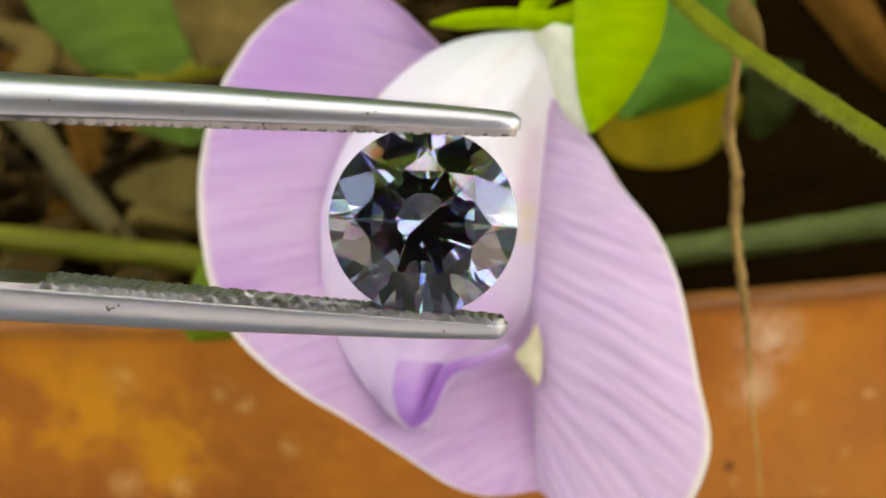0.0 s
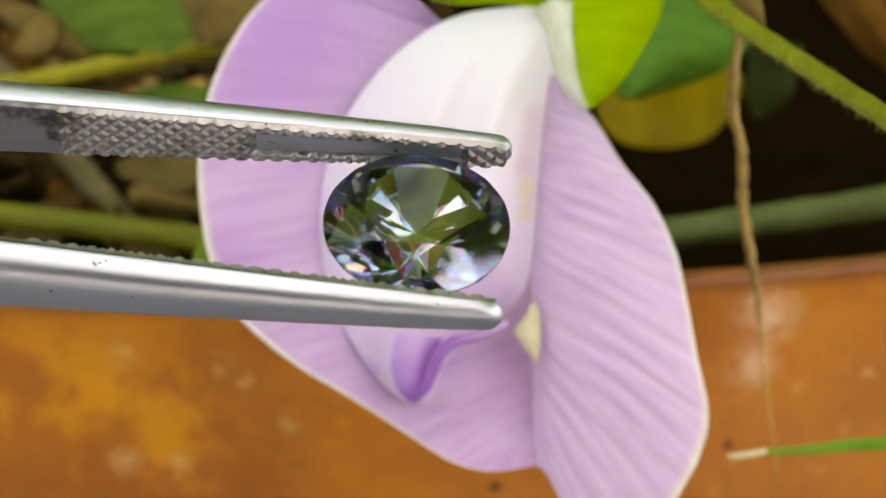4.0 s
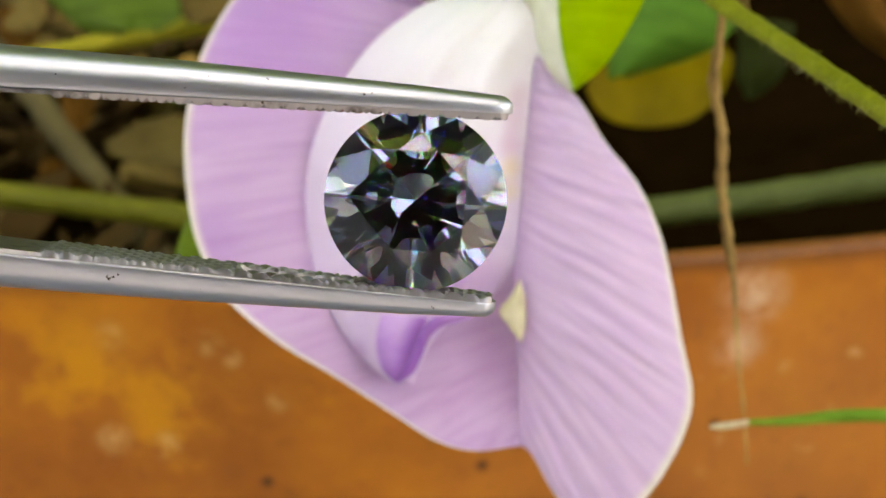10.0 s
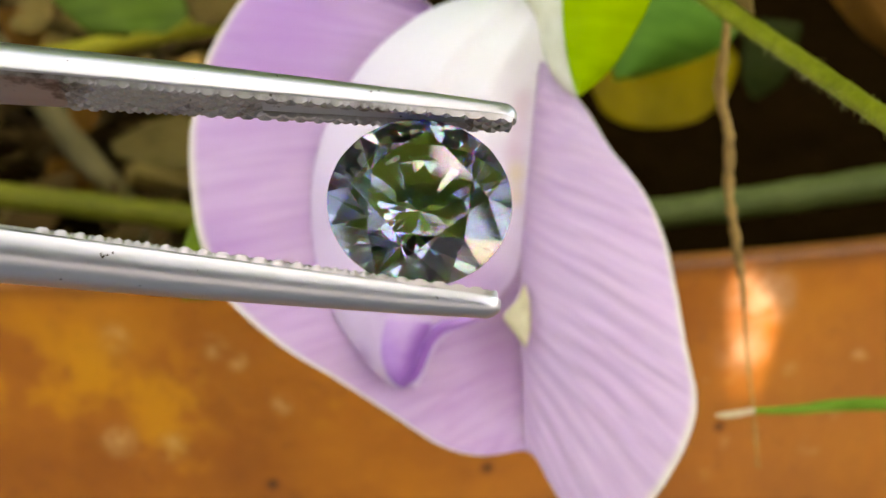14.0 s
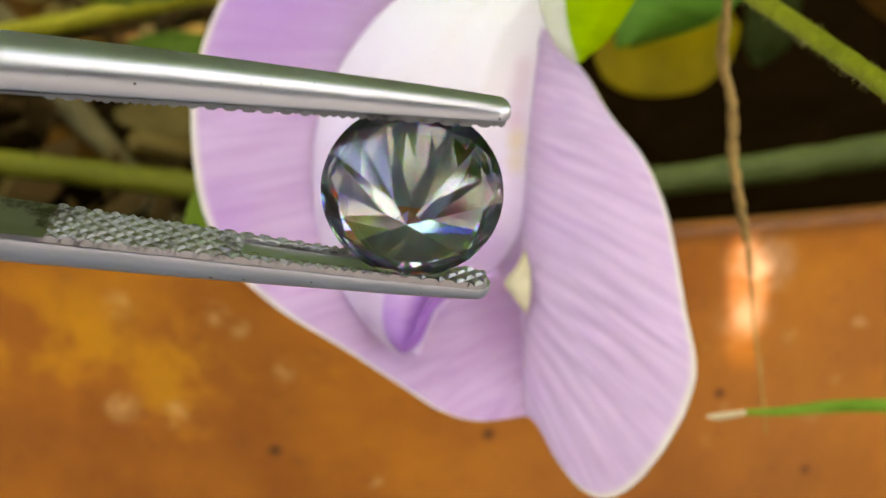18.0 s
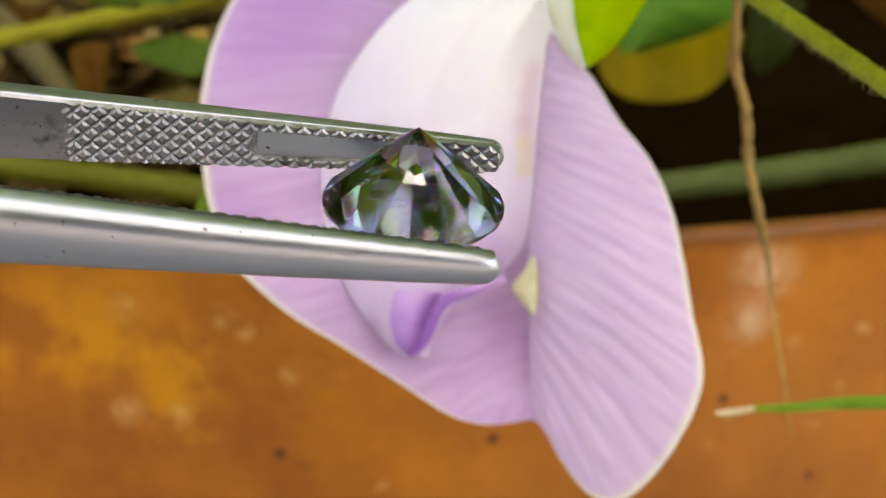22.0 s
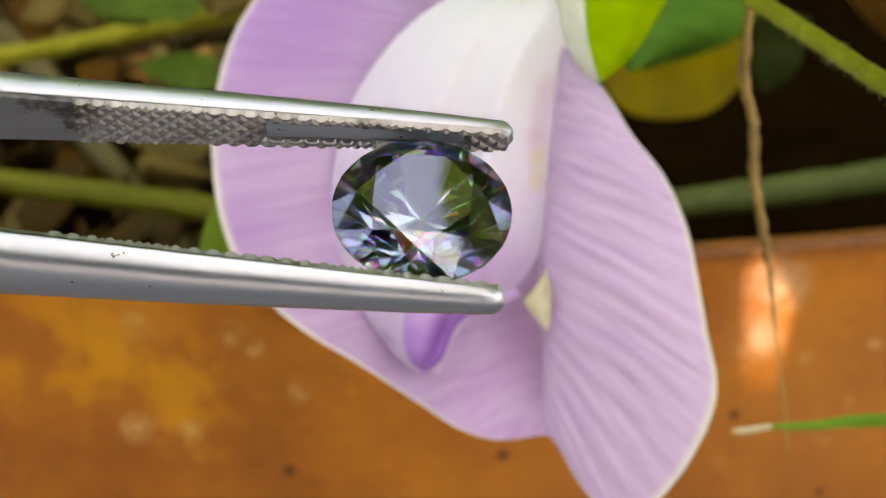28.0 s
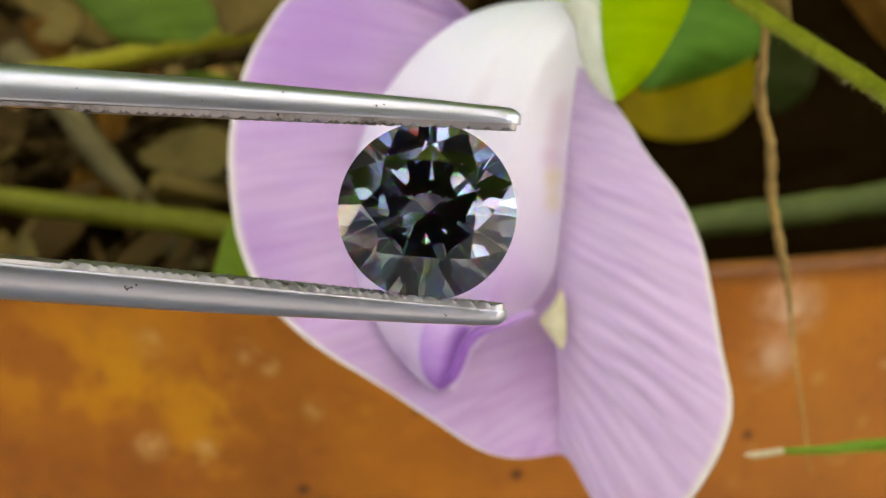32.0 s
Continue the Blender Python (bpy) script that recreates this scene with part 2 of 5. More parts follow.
def clay_material():
    """Glazed terracotta: brown-orange with ochre blotches, pale salt spots, lightened round the sun spot, and dark
    pits.
    """
    m, n, l, p = material("glazed_clay")
    big = noise_node(n, l, 26, 5, 0.6, 0.4)
    mid = noise_node(n, l, 95, 5, 0.6)
    fine = noise_node(n, l, 700, 4, 0.7)
    c = ramp(n, l, big.outputs[0], [(0.32, (0.25, 0.066, 0.008)), (0.47, (0.36, 0.105, 0.009)), (0.58, (0.47, 0.150, 0.010)), (0.70, (0.58, 0.22, 0.012))]).outputs[0]
    c = mix(n, l, 0.35, c, ramp(n, l, mid.outputs[0], [(0.38, (0.22, 0.057, 0.009)), (0.62, (0.49, 0.16, 0.014))]).outputs[0])
    spots = noise_node(n, l, 240, 2, 0.4)
    c = mix(n, l, ramp(n, l, spots.outputs[0], [(0.70, (0, 0, 0)), (0.78, (0.6, 0.6, 0.6))]).outputs[0], c, (0.75, 0.46, 0.22))
    c = mix(n, l, ramp(n, l, fine.outputs[0], [(0.25, (0.5, 0.5, 0.5)), (0.42, (0, 0, 0))]).outputs[0], c, (0.13, 0.045, 0.015))
    blot = noise_node(n, l, 190, 5, 0.6, 0.15)
    for place, reach in zip(OCHRE, (9.0, 9.0, 7.0, 3.2, 5.0)):
        k = n.new("ShaderNodeMath")
        k.operation = "MULTIPLY"
        l.new(near_point(n, l, place, reach), k.inputs[0])
        l.new(ramp(n, l, blot.outputs[0], [(0.47, (0, 0, 0)), (0.62, (0.55, 0.55, 0.55))]).outputs[0], k.inputs[1])
        c = mix(n, l, k.outputs[0], c, (0.66, 0.28, 0.008))
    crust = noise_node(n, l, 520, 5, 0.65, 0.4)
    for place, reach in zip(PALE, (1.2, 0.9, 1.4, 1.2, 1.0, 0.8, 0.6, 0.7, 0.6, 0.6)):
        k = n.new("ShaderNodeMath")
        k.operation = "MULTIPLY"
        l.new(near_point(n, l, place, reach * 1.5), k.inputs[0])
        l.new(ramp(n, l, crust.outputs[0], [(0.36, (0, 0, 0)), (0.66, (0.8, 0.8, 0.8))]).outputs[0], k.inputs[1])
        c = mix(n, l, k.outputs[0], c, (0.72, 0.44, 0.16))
    for place, reach, strength, colour in (((31.0, 169.0, 129.0), 24.0, 0.45, (0.32, 0.115, 0.026)), ((8.0, 164.0, 124.0), 16.0, 0.3, (0.32, 0.115, 0.026))):
        k = n.new("ShaderNodeMath")
        k.operation = "MULTIPLY"
        k.inputs[1].default_value = strength
        l.new(near_point(n, l, place, reach), k.inputs[0])
        c = mix(n, l, k.outputs[0], c, colour)
    # pale specks here, widened so the clay carries the sunlit patch's creamy brightness
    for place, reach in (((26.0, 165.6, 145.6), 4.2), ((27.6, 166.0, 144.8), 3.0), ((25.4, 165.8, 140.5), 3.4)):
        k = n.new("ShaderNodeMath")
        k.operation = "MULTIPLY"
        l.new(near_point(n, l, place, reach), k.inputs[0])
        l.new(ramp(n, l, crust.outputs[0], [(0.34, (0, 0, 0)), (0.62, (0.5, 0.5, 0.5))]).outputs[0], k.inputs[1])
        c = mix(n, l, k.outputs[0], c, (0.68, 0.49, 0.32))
    for place, reach in zip(DARK, (0.9, 0.9, 0.7, 0.8)):
        c = mix(n, l, near_point(n, l, place, reach), c, (0.07, 0.02, 0.008))
    # darker brown towards the top of the lip, broken up by noise
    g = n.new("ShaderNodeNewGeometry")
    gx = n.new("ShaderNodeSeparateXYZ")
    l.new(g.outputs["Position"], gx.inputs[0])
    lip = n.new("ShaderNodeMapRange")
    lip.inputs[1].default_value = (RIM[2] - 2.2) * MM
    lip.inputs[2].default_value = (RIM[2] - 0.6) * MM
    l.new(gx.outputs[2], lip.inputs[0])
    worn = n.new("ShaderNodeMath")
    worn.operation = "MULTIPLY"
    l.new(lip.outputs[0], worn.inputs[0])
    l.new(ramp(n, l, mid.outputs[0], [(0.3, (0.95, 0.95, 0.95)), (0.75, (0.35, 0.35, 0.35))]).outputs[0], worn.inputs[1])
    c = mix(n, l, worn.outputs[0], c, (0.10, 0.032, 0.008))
    l.new(c, p.inputs["Base Color"])
    p.inputs["Roughness"].default_value = 0.46
    p.inputs["Specular IOR Level"].default_value = 0.3
    b = mix(n, l, 0.5, mid.outputs[0], fine.outputs[0])
    bump(n, l, b, 0.35, 0.0006, p)
    return m


STEEL = steel_material("satin_steel", 0.36, False)
STEEL_GRIP = steel_material("worn_grip_steel", 0.36, True)
STONE = gem_material()
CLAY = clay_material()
# darker than real soil: the shade inside the pot is put into this colour
SOIL = mottled("shaded_soil", [(0.3, (0.005, 0.0024, 0.0006)), (0.7, (0.014, 0.0065, 0.0016))], 60, 0.95, 0.8, 0.002, spec=0.0)
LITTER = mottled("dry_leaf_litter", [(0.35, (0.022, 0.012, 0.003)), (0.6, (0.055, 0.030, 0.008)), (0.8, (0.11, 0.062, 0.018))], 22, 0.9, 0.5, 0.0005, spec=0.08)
DRY = mottled("dry_tan_leaf", [(0.3, (0.10, 0.066, 0.014)), (0.7, (0.22, 0.15, 0.042))], 90, 0.85, 0.4, 0.0004, thin=0.2, spec=0.1)
DULL = mottled("dull_olive_leaf", [(0.3, (0.075, 0.050, 0.012)), (0.7, (0.155, 0.108, 0.030))], 70, 0.9, 0.4, 0.0004, spec=0.08)
STRAW = mottled("straw_leaf_scrap", [(0.3, (0.40, 0.25, 0.07)), (0.7, (0.66, 0.46, 0.17))], 90, 0.85, 0.4, 0.0004, thin=0.2, spec=0.1)
RUST = mottled("rusty_dead_leaf", [(0.3, (0.09, 0.036, 0.006)), (0.7, (0.22, 0.095, 0.016))], 90, 0.9, 0.4, 0.0004, thin=0.2, spec=0.04)
TENDRIL = mottled("dried_tendril_fibre", [(0.3, (0.17, 0.095, 0.02)), (0.7, (0.48, 0.30, 0.085))], 300, 0.85, 0.6, 0.0003)
STEM_LIME = mottled("hairy_green_stem", [(0.3, (0.12, 0.15, 0.006)), (0.7, (0.26, 0.29, 0.016))], 350, 0.6, 0.3, 0.0002, thin=0.15, spec=0.12)
STEM_OLIVE = mottled("olive_vine", [(0.3, (0.08, 0.09, 0.006)), (0.7, (0.17, 0.165, 0.014))], 120, 0.6, 0.3, 0.0003, spec=0.15)
STEM_GREEN = mottled("green_vine", [(0.3, (0.042, 0.064, 0.012)), (0.7, (0.098, 0.118, 0.028))], 120, 0.6, 0.3, 0.0003, spec=0.2)
STEM_GREY = mottled("faded_stem", [(0.3, (0.080, 0.062, 0.022)), (0.7, (0.145, 0.114, 0.046))], 120, 0.8, 0.3, 0.0003, spec=0.1)
STEM_YELLOW = mottled("yellow_green_stem", [(0.3, (0.20, 0.18, 0.010)), (0.7, (0.38, 0.34, 0.025))], 120, 0.6, 0.3, 0.0003, spec=0.15)
HAIR = mottled("stem_hair", [(0.3, (0.28, 0.31, 0.10)), (0.7, (0.48, 0.50, 0.22))], 500, 0.6, spec=0.1)
LEAF_LIME = leaf_material("lime_bract", (0.36, 0.56, 0.005), (0.50, 0.70, 0.012), 14, 0.58)
LEAF_GREEN = leaf_material("green_leaf", (0.06, 0.175, 0.018), (0.11, 0.285, 0.032), 12, 0.3)
SMALL_LEAF = leaf_material("olive_green_leaf", (0.09, 0.16, 0.008), (0.16, 0.25, 0.015), 8, 0.3)
LEAF_DARK = leaf_material("dark_green_leaf", (0.055, 0.11, 0.012), (0.105, 0.175, 0.023), 10, 0.3)
# leaf green darkened so that the colour itself holds the deep shade
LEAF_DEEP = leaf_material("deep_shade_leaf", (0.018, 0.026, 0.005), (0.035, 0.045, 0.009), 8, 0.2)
LEAF_YELLOW = leaf_material("yellowing_leaf", (0.15, 0.105, 0.002), (0.25, 0.17, 0.004), 5, 0.3)
BLADE = leaf_material("grass_blade", (0.10, 0.26, 0.02), (0.22, 0.42, 0.05), 6, 0.3)
BLADE_TIP = mottled("dried_blade_tip", [(0.3, (0.45, 0.38, 0.2)), (0.7, (0.7, 0.6, 0.38))], 400, 0.7)
LEAF_CANOPY = leaf_material("tree_leaf", (0.08, 0.145, 0.022), (0.17, 0.28, 0.055), 6, 0.45)
GROUND = mottled("grey_concrete", [(0.3, (0.15, 0.155, 0.17)), (0.7, (0.22, 0.225, 0.245))], 6, 0.85, 0.4, 0.004)
LIMEWASH = mottled("pale_limewash", [(0.3, (0.42, 0.45, 0.50)), (0.7, (0.58, 0.61, 0.66))], 2, 0.85, 0.4, 0.004)
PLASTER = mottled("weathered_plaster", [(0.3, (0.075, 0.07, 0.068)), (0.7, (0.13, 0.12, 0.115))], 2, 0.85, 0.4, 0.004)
PHONE = mottled("black_case", [(0.3, (0.014, 0.010, 0.010)), (0.7, (0.028, 0.020, 0.020))], 80, 0.3, 0.1, 0.0001)

HOODTOP = (3.39, 129.66, 175.12)
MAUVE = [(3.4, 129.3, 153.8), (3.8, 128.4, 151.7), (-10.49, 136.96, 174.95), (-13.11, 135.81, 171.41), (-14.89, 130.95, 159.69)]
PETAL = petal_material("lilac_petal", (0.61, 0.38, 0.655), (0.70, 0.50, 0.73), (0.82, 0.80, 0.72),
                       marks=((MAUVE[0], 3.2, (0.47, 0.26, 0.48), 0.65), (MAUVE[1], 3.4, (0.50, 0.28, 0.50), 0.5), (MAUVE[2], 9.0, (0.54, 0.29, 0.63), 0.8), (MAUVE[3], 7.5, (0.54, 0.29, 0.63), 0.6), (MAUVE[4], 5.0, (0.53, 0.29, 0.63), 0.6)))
PETAL_R = petal_material("pale_lilac_petal", (0.67, 0.48, 0.71), (0.76, 0.59, 0.78), (0.86, 0.84, 0.72), veins=60, rim_width=0.055, ripples=30.0, line_strength=0.62)
FLUSH = [(1.9, 125.4, 160.0), (0.8, 124.9, 158.3), (3.3, 127.0, 158.4), (0.1, 124.6, 157.5)]
SEAM = [(4.6, 130.4, 170.0), (4.4, 130.0, 168.6), (4.4, 129.4, 167.0)]
SEAM_LOW = [(4.7, 129.0, 165.6), (4.8, 128.6, 164.2)]
HOOD = petal_material("white_hood_petal", (0.70, 0.54, 0.75), (0.74, 0.60, 0.785), (0.76, 0.65, 0.79),
                      marks=((HOODTOP, 22.0, (0.91, 0.92, 0.92), 1.0), (FLUSH[0], 3.6, (0.62, 0.38, 0.68), 0.6), (FLUSH[1], 2.6, (0.60, 0.34, 0.67), 0.6),
                             (FLUSH[2], 2.4, (0.60, 0.36, 0.67), 0.5), *((p, 1.6, (0.72, 0.52, 0.60), 0.7) for p in SEAM), *((p, 1.3, (0.78, 0.66, 0.42), 0.8) for p in SEAM_LOW),
                             ((-2.2, 123.2, 158.4), 4.0, (0.62, 0.38, 0.69), 0.6), ((0.2, 123.4, 158.6), 3.4, (0.60, 0.35, 0.67), 0.8), ((2.2, 124.4, 158.3), 2.8, (0.60, 0.36, 0.67), 0.7), ((-5.0, 126.0, 154.4), 1.2, (0.50, 0.30, 0.58), 0.6)), veins=12, ripples=0.0, rim_width=0.004)
KEEL = petal_material("purple_keel", (0.48, 0.23, 0.66), (0.56, 0.31, 0.70), (0.40, 0.15, 0.55), veins=6, ripples=0.0, rim_width=0.45,
                      marks=(((-2.3, 122.6, 158.3), 3.4, (0.66, 0.45, 0.72), 1.0), ((-2.8, 122.4, 153.8), 1.6, (0.38, 0.13, 0.54), 0.8)))
KEEL_FOLD = petal_material("deep_purple_fold", (0.34, 0.11, 0.50), (0.42, 0.17, 0.57), (0.44, 0.20, 0.58), veins=8, ripples=0.0, rim_width=0.1,
                           marks=(((3.4, 123.6, 158.8), 5.6, (0.66, 0.43, 0.72), 1.0),))
CREAM = mottled("cream_throat", [(0.3, (0.66, 0.60, 0.32)), (0.7, (0.80, 0.76, 0.52))], 200, 0.6, 0.2, 0.0001, thin=0.3)
CALYX = mottled("pale_green_calyx", [(0.3, (0.74, 0.76, 0.52)), (0.7, (0.84, 0.86, 0.76))], 120, 0.55, 0.2, 0.0001, thin=0.3)


# ---- building helpers ----
def mesh_of(name, verts, faces, mat, smooth=True, uvs=None):
    me = bpy.data.meshes.new(name)
    me.from_pydata([tuple(v) for v in verts], [], faces)
    if smooth:
        me.polygons.foreach_set("use_smooth", [True] * len(me.polygons))
    if uvs is not None:
        layer = me.uv_layers.new(name="uv")
        idx = np.empty(len(me.loops), dtype=np.int32)
        me.loops.foreach_get("vertex_index", idx)
        layer.data.foreach_set("uv", np.array(uvs, dtype=np.float32)[idx].ravel())
    me.materials.append(mat)
    me.update()
    return me


def part(name, me, parent, label=""):
    ob = new(name, me)
    ob.parent = parent
    return tagged(ob, label)


def thing(name, label, category, group="", kind="", me=None):
    return tagged(new(name, me), label, category, group, kind)


def smooth_line(points, count):
    """Points spread evenly in parameter on a Catmull-Rom line through the given ones."""
    p = [Vector(v) for v in points]
    p = [2 * p[0] - p[1]] + p + [2 * p[-1] - p[-2]]
    out = []
    for i in range(count):
        t = i / (count - 1) * (len(p) - 3)
        k = min(int(t), len(p) - 4)
        t -= k
        a, b, c, d = p[k:k + 4]
        out.append(0.5 * (2 * b + (c - a) * t + (2 * a - 5 * b + 4 * c - d) * t * t + (3 * b - a - 3 * c + d) * t ** 3))
    return out


def even_line(points, count):
    """The same, spread evenly by length."""
    fine = smooth_line(points, 400)
    s = [0.0]
    for a, b in zip(fine, fine[1:]):
        s.append(s[-1] + (b - a).length)
    out, k = [], 0
    for i in range(count):
        w = s[-1] * i / (count - 1)
        while k < len(s) - 2 and s[k + 1] < w:
            k += 1
        f = (w - s[k]) / max(s[k + 1] - s[k], 1e-9)
        out.append(fine[k].lerp(fine[k + 1], min(max(f, 0), 1)))
    return out


def sheet(name, base, edge, rise, mat, ns=72, nr=40, thick=0.16, even=True, ease=1.0):
    """A sheet between a base line and an edge line, lifted towards the viewer by rise(s, r) mm; it has thickness."""
    line = even_line if even else smooth_line
    b = line(edge, ns)
    whole = line(base, 600)
    a = [whole[round(599 * (i / (ns - 1)) ** ease)] for i in range(ns)]
    verts, uvs, faces = [], [], []
    for side in (0, 1):
        for i in range(ns):
            for j in range(nr):
                s, r = i / (ns - 1), j / (nr - 1)
                v = a[i].lerp(b[i], r) - FWD * (rise(s, r))
                rim = 0.5 * thick * math.sqrt(max(0.0, 1 - max(0, (r - 0.96) / 0.04) ** 2)) + 0.01
                v = v + FWD * (rim if side else -rim)
                verts.append(v * MM)
                uvs.append((s, r))
    for side in (0, 1):
        o = side * ns * nr
        for i in range(ns - 1):
            for j in range(nr - 1):
                q = (o + i * nr + j, o + (i + 1) * nr + j, o + (i + 1) * nr + j + 1, o + i * nr + j + 1)
                faces.append(q if side else q[::-1])
    o = ns * nr
    for i in range(ns - 1):
        for j in (0, nr - 1):
            faces.append((i * nr + j, (i + 1) * nr + j, o + (i + 1) * nr + j, o + i * nr + j))
    return mesh_of(name, verts, faces, mat, True, uvs)


def tube(name, points, radii, mat, n=14, count=60, wobble=0.0, seed=1, twist=0.0, flat=1.0):
    """A round stem along a smooth line, with radii given at even steps, slightly uneven."""
    line = even_line(points, count)
    rnd = random.Random(seed)
    ph = [rnd.uniform(0, 6.28) for _ in range(4)]
    verts, uvs, faces = [], [], []
    side = None
    for i, c in enumerate(line):
        d = (line[min(i + 1, count - 1)] - line[max(i - 1, 0)]).normalized()
        if side is None:
            side = d.orthogonal().normalized()
        side = (side - d * side.dot(d)).normalized()
        up = d.cross(side)
        f = i / (count - 1) * (len(radii) - 1)
        k = min(int(f), len(radii) - 2)
        r = radii[k] + (radii[k + 1] - radii[k]) * (f - k)
        r *= 1 + wobble * (math.sin(i * 0.9 + ph[0]) * 0.5 + math.sin(i * 2.1 + ph[1]) * 0.5)
        for j in range(n):
            a = 6.283185 * j / n + twist * i
            k2 = 1 + wobble * math.sin(2 * a + ph[2] + i * 0.5)
            verts.append((c + (side * math.cos(a) + up * math.sin(a) * flat) * r * k2) * MM)
            uvs.append((j / n, i / count))
    for i in range(count - 1):
        for j in range(n):
            faces.append((i * n + j, i * n + (j + 1) % n, (i + 1) * n + (j + 1) % n, (i + 1) * n + j))
    faces.append(tuple(range(n))[::-1])
    faces.append(tuple((count - 1) * n + j for j in range(n)))
    return mesh_of(name, verts, faces, mat, True, uvs)


def merged(name, meshes, mat):
    """One mesh out of several; they are used up."""
    verts, faces, uvs = [], [], []
    for me in meshes:
        o = len(verts)
        verts += [v.co.copy() for v in me.vertices]
        faces += [tuple(o + i for i in p.vertices) for p in me.polygons]
        u = [(0, 0)] * len(me.vertices)
        if me.uv_layers:
            for lp, d in zip(me.loops, me.uv_layers[0].data):
                u[lp.vertex_index] = tuple(d.uv)
        uvs += u
        bpy.data.meshes.remove(me)
    return mesh_of(name, verts, faces, mat, True, uvs)


# ---- setting: ground, pot, soil, wall ----
g = 60.0
gv, gf = [], []
steps = [-g, -12, -4, -1.5, -0.6, -0.2, 0.2, 0.6, 1.5, 4, 12, g]
for yy in steps:
    for xx in steps:
        near = math.exp(-(xx * xx + yy * yy))
        gv.append((xx, yy + 0.2, 0.012 * noise.noise((xx * 3, yy * 3, 0)) * near))
k = len(steps)
for i in range(k - 1):
    for j in range(k - 1):
        gf.append((i * k + j, i * k + j + 1, (i + 1) * k + j + 1, (i + 1) * k + j))
thing("ground", "grey concrete yard round the pot", "ground", kind="structure", me=mesh_of("ground", gv, gf, GROUND))

POT_R = 215.0
POT_C = Vector((RIM.x, RIM.y + POT_R, 0))


def build_pot():
    """A wide clay pot: outer wall, rounded lip, inner wall, base."""
    pot = thing("plant_pot", "wide glazed terracotta pot, orange-brown with ochre blotches", "plant pot")
    top = RIM.z
    outer = [(POT_R * (0.90 + 0.096 * (z / top)), z) for z in np.linspace(1.0, top - 1.3, 30)]
    lip = [(POT_R - 1.9 + 1.0 * math.cos(a), top - 1.0 + 1.0 * math.sin(a)) for a in np.linspace(0.0, math.pi, 16)]
    inner = [(POT_R - 3.0 - 0.1 * (top - 5 - z), z) for z in np.linspace(top - 1.6, 14.0, 10)]
    prof = outer + lip + inner
    n = 256
    verts, faces = [], []
    for j in range(n):
        a = 2 * math.pi * j / n
        for r, z in prof:
            w = 0.5 * noise.noise((math.cos(a) * 6, math.sin(a) * 6, z * 0.04)) + 0.22 * noise.noise((math.cos(a) * 30, math.sin(a) * 30, z * 0.18))
            verts.append(((POT_C.x + (r + w) * math.sin(a)) * MM, (POT_C.y - (r + w) * math.cos(a)) * MM, (z + (0.4 * w if z > top - 6 else 0)) * MM))
    m = len(prof)
    for j in range(n):
        for i in range(m - 1):
            faces.append((j * m + i, ((j + 1) % n) * m + i, ((j + 1) % n) * m + i + 1, j * m + i + 1))
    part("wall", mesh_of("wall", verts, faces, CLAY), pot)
    base = [(POT_C.x * MM, POT_C.y * MM, 0.001)] + [((POT_C.x + 127 * math.sin(6.2832 * j / 96)) * MM, (POT_C.y - 127 * math.cos(6.2832 * j / 96)) * MM, 0.001) for j in range(96)]
    part("base", mesh_of("base", base, [(0, 1 + j, 1 + (j + 1) % 96) for j in range(96)], CLAY), pot)
    return pot


build_pot()
SOIL_Z = RIM.z - 32.0


def build_soil():
    verts, faces = [(POT_C.x * MM, POT_C.y * MM, SOIL_Z * MM)], []
    rings, n = 60, 160
    for i in range(1, rings + 1):
        r = (POT_R - 11.0) * i / rings
        for j in range(n):
            a = 6.283185 * j / n
            x, y = POT_C.x + r * math.sin(a), POT_C.y - r * math.cos(a)
            z = SOIL_Z + 5 * noise.noise((x * 0.03, y * 0.03, 1)) + 2.5 * noise.noise((x * 0.13, y * 0.13, 2)) + 1.0 * noise.noise((x * 0.5, y * 0.5, 3))
            verts.append((x * MM, y * MM, z * MM))
    for j in range(n):
        faces.append((0, 1 + j, 1 + (j + 1) % n))
        for i in range(rings - 1):
            o = 1 + i * n
            faces.append((o + j, o + n + j, o + n + (j + 1) % n, o + (j + 1) % n))
    thing("soil", "potting soil inside the pot, shade put into its near-black colour", "soil", kind="structure", me=mesh_of("soil", verts, faces, SOIL))
    rnd = random.Random(5)
    verts, faces = [], []
    for _ in range(1100):
        a, r = rnd.uniform(0, 6.28), (POT_R - 20) * math.sqrt(rnd.random())
        c = Vector((POT_C.x + r * math.sin(a), POT_C.y - r * math.cos(a), SOIL_Z + rnd.uniform(1, 9)))
        if c.x > 4:
            continue
        q = Euler((rnd.uniform(-0.9, 0.9), rnd.uniform(-0.9, 0.9), rnd.uniform(0, 6.28))).to_matrix()
        ln, wd, curl = rnd.uniform(6, 22), rnd.uniform(2, 7), rnd.uniform(-0.5, 0.9)
        o = len(verts)
        for i in range(6):
            s = i / 5
            w = wd * math.sin(math.pi * (0.06 + 0.9 * s)) ** 0.8
            for j in (-1, 0, 1):
                v = Vector(((s - 0.5) * ln, j * w * 0.5, curl * wd * (abs(j) * 0.4 + (s - 0.5) ** 2)))
                verts.append((c + q @ v) * MM)
        for i in range(5):
            for j in range(2):
                faces.append((o + i * 3 + j, o + i * 3 + j + 1, o + i * 3 + j + 4, o + i * 3 + j + 3))
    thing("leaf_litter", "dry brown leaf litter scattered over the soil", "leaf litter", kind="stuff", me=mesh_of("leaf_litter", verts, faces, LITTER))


build_soil()


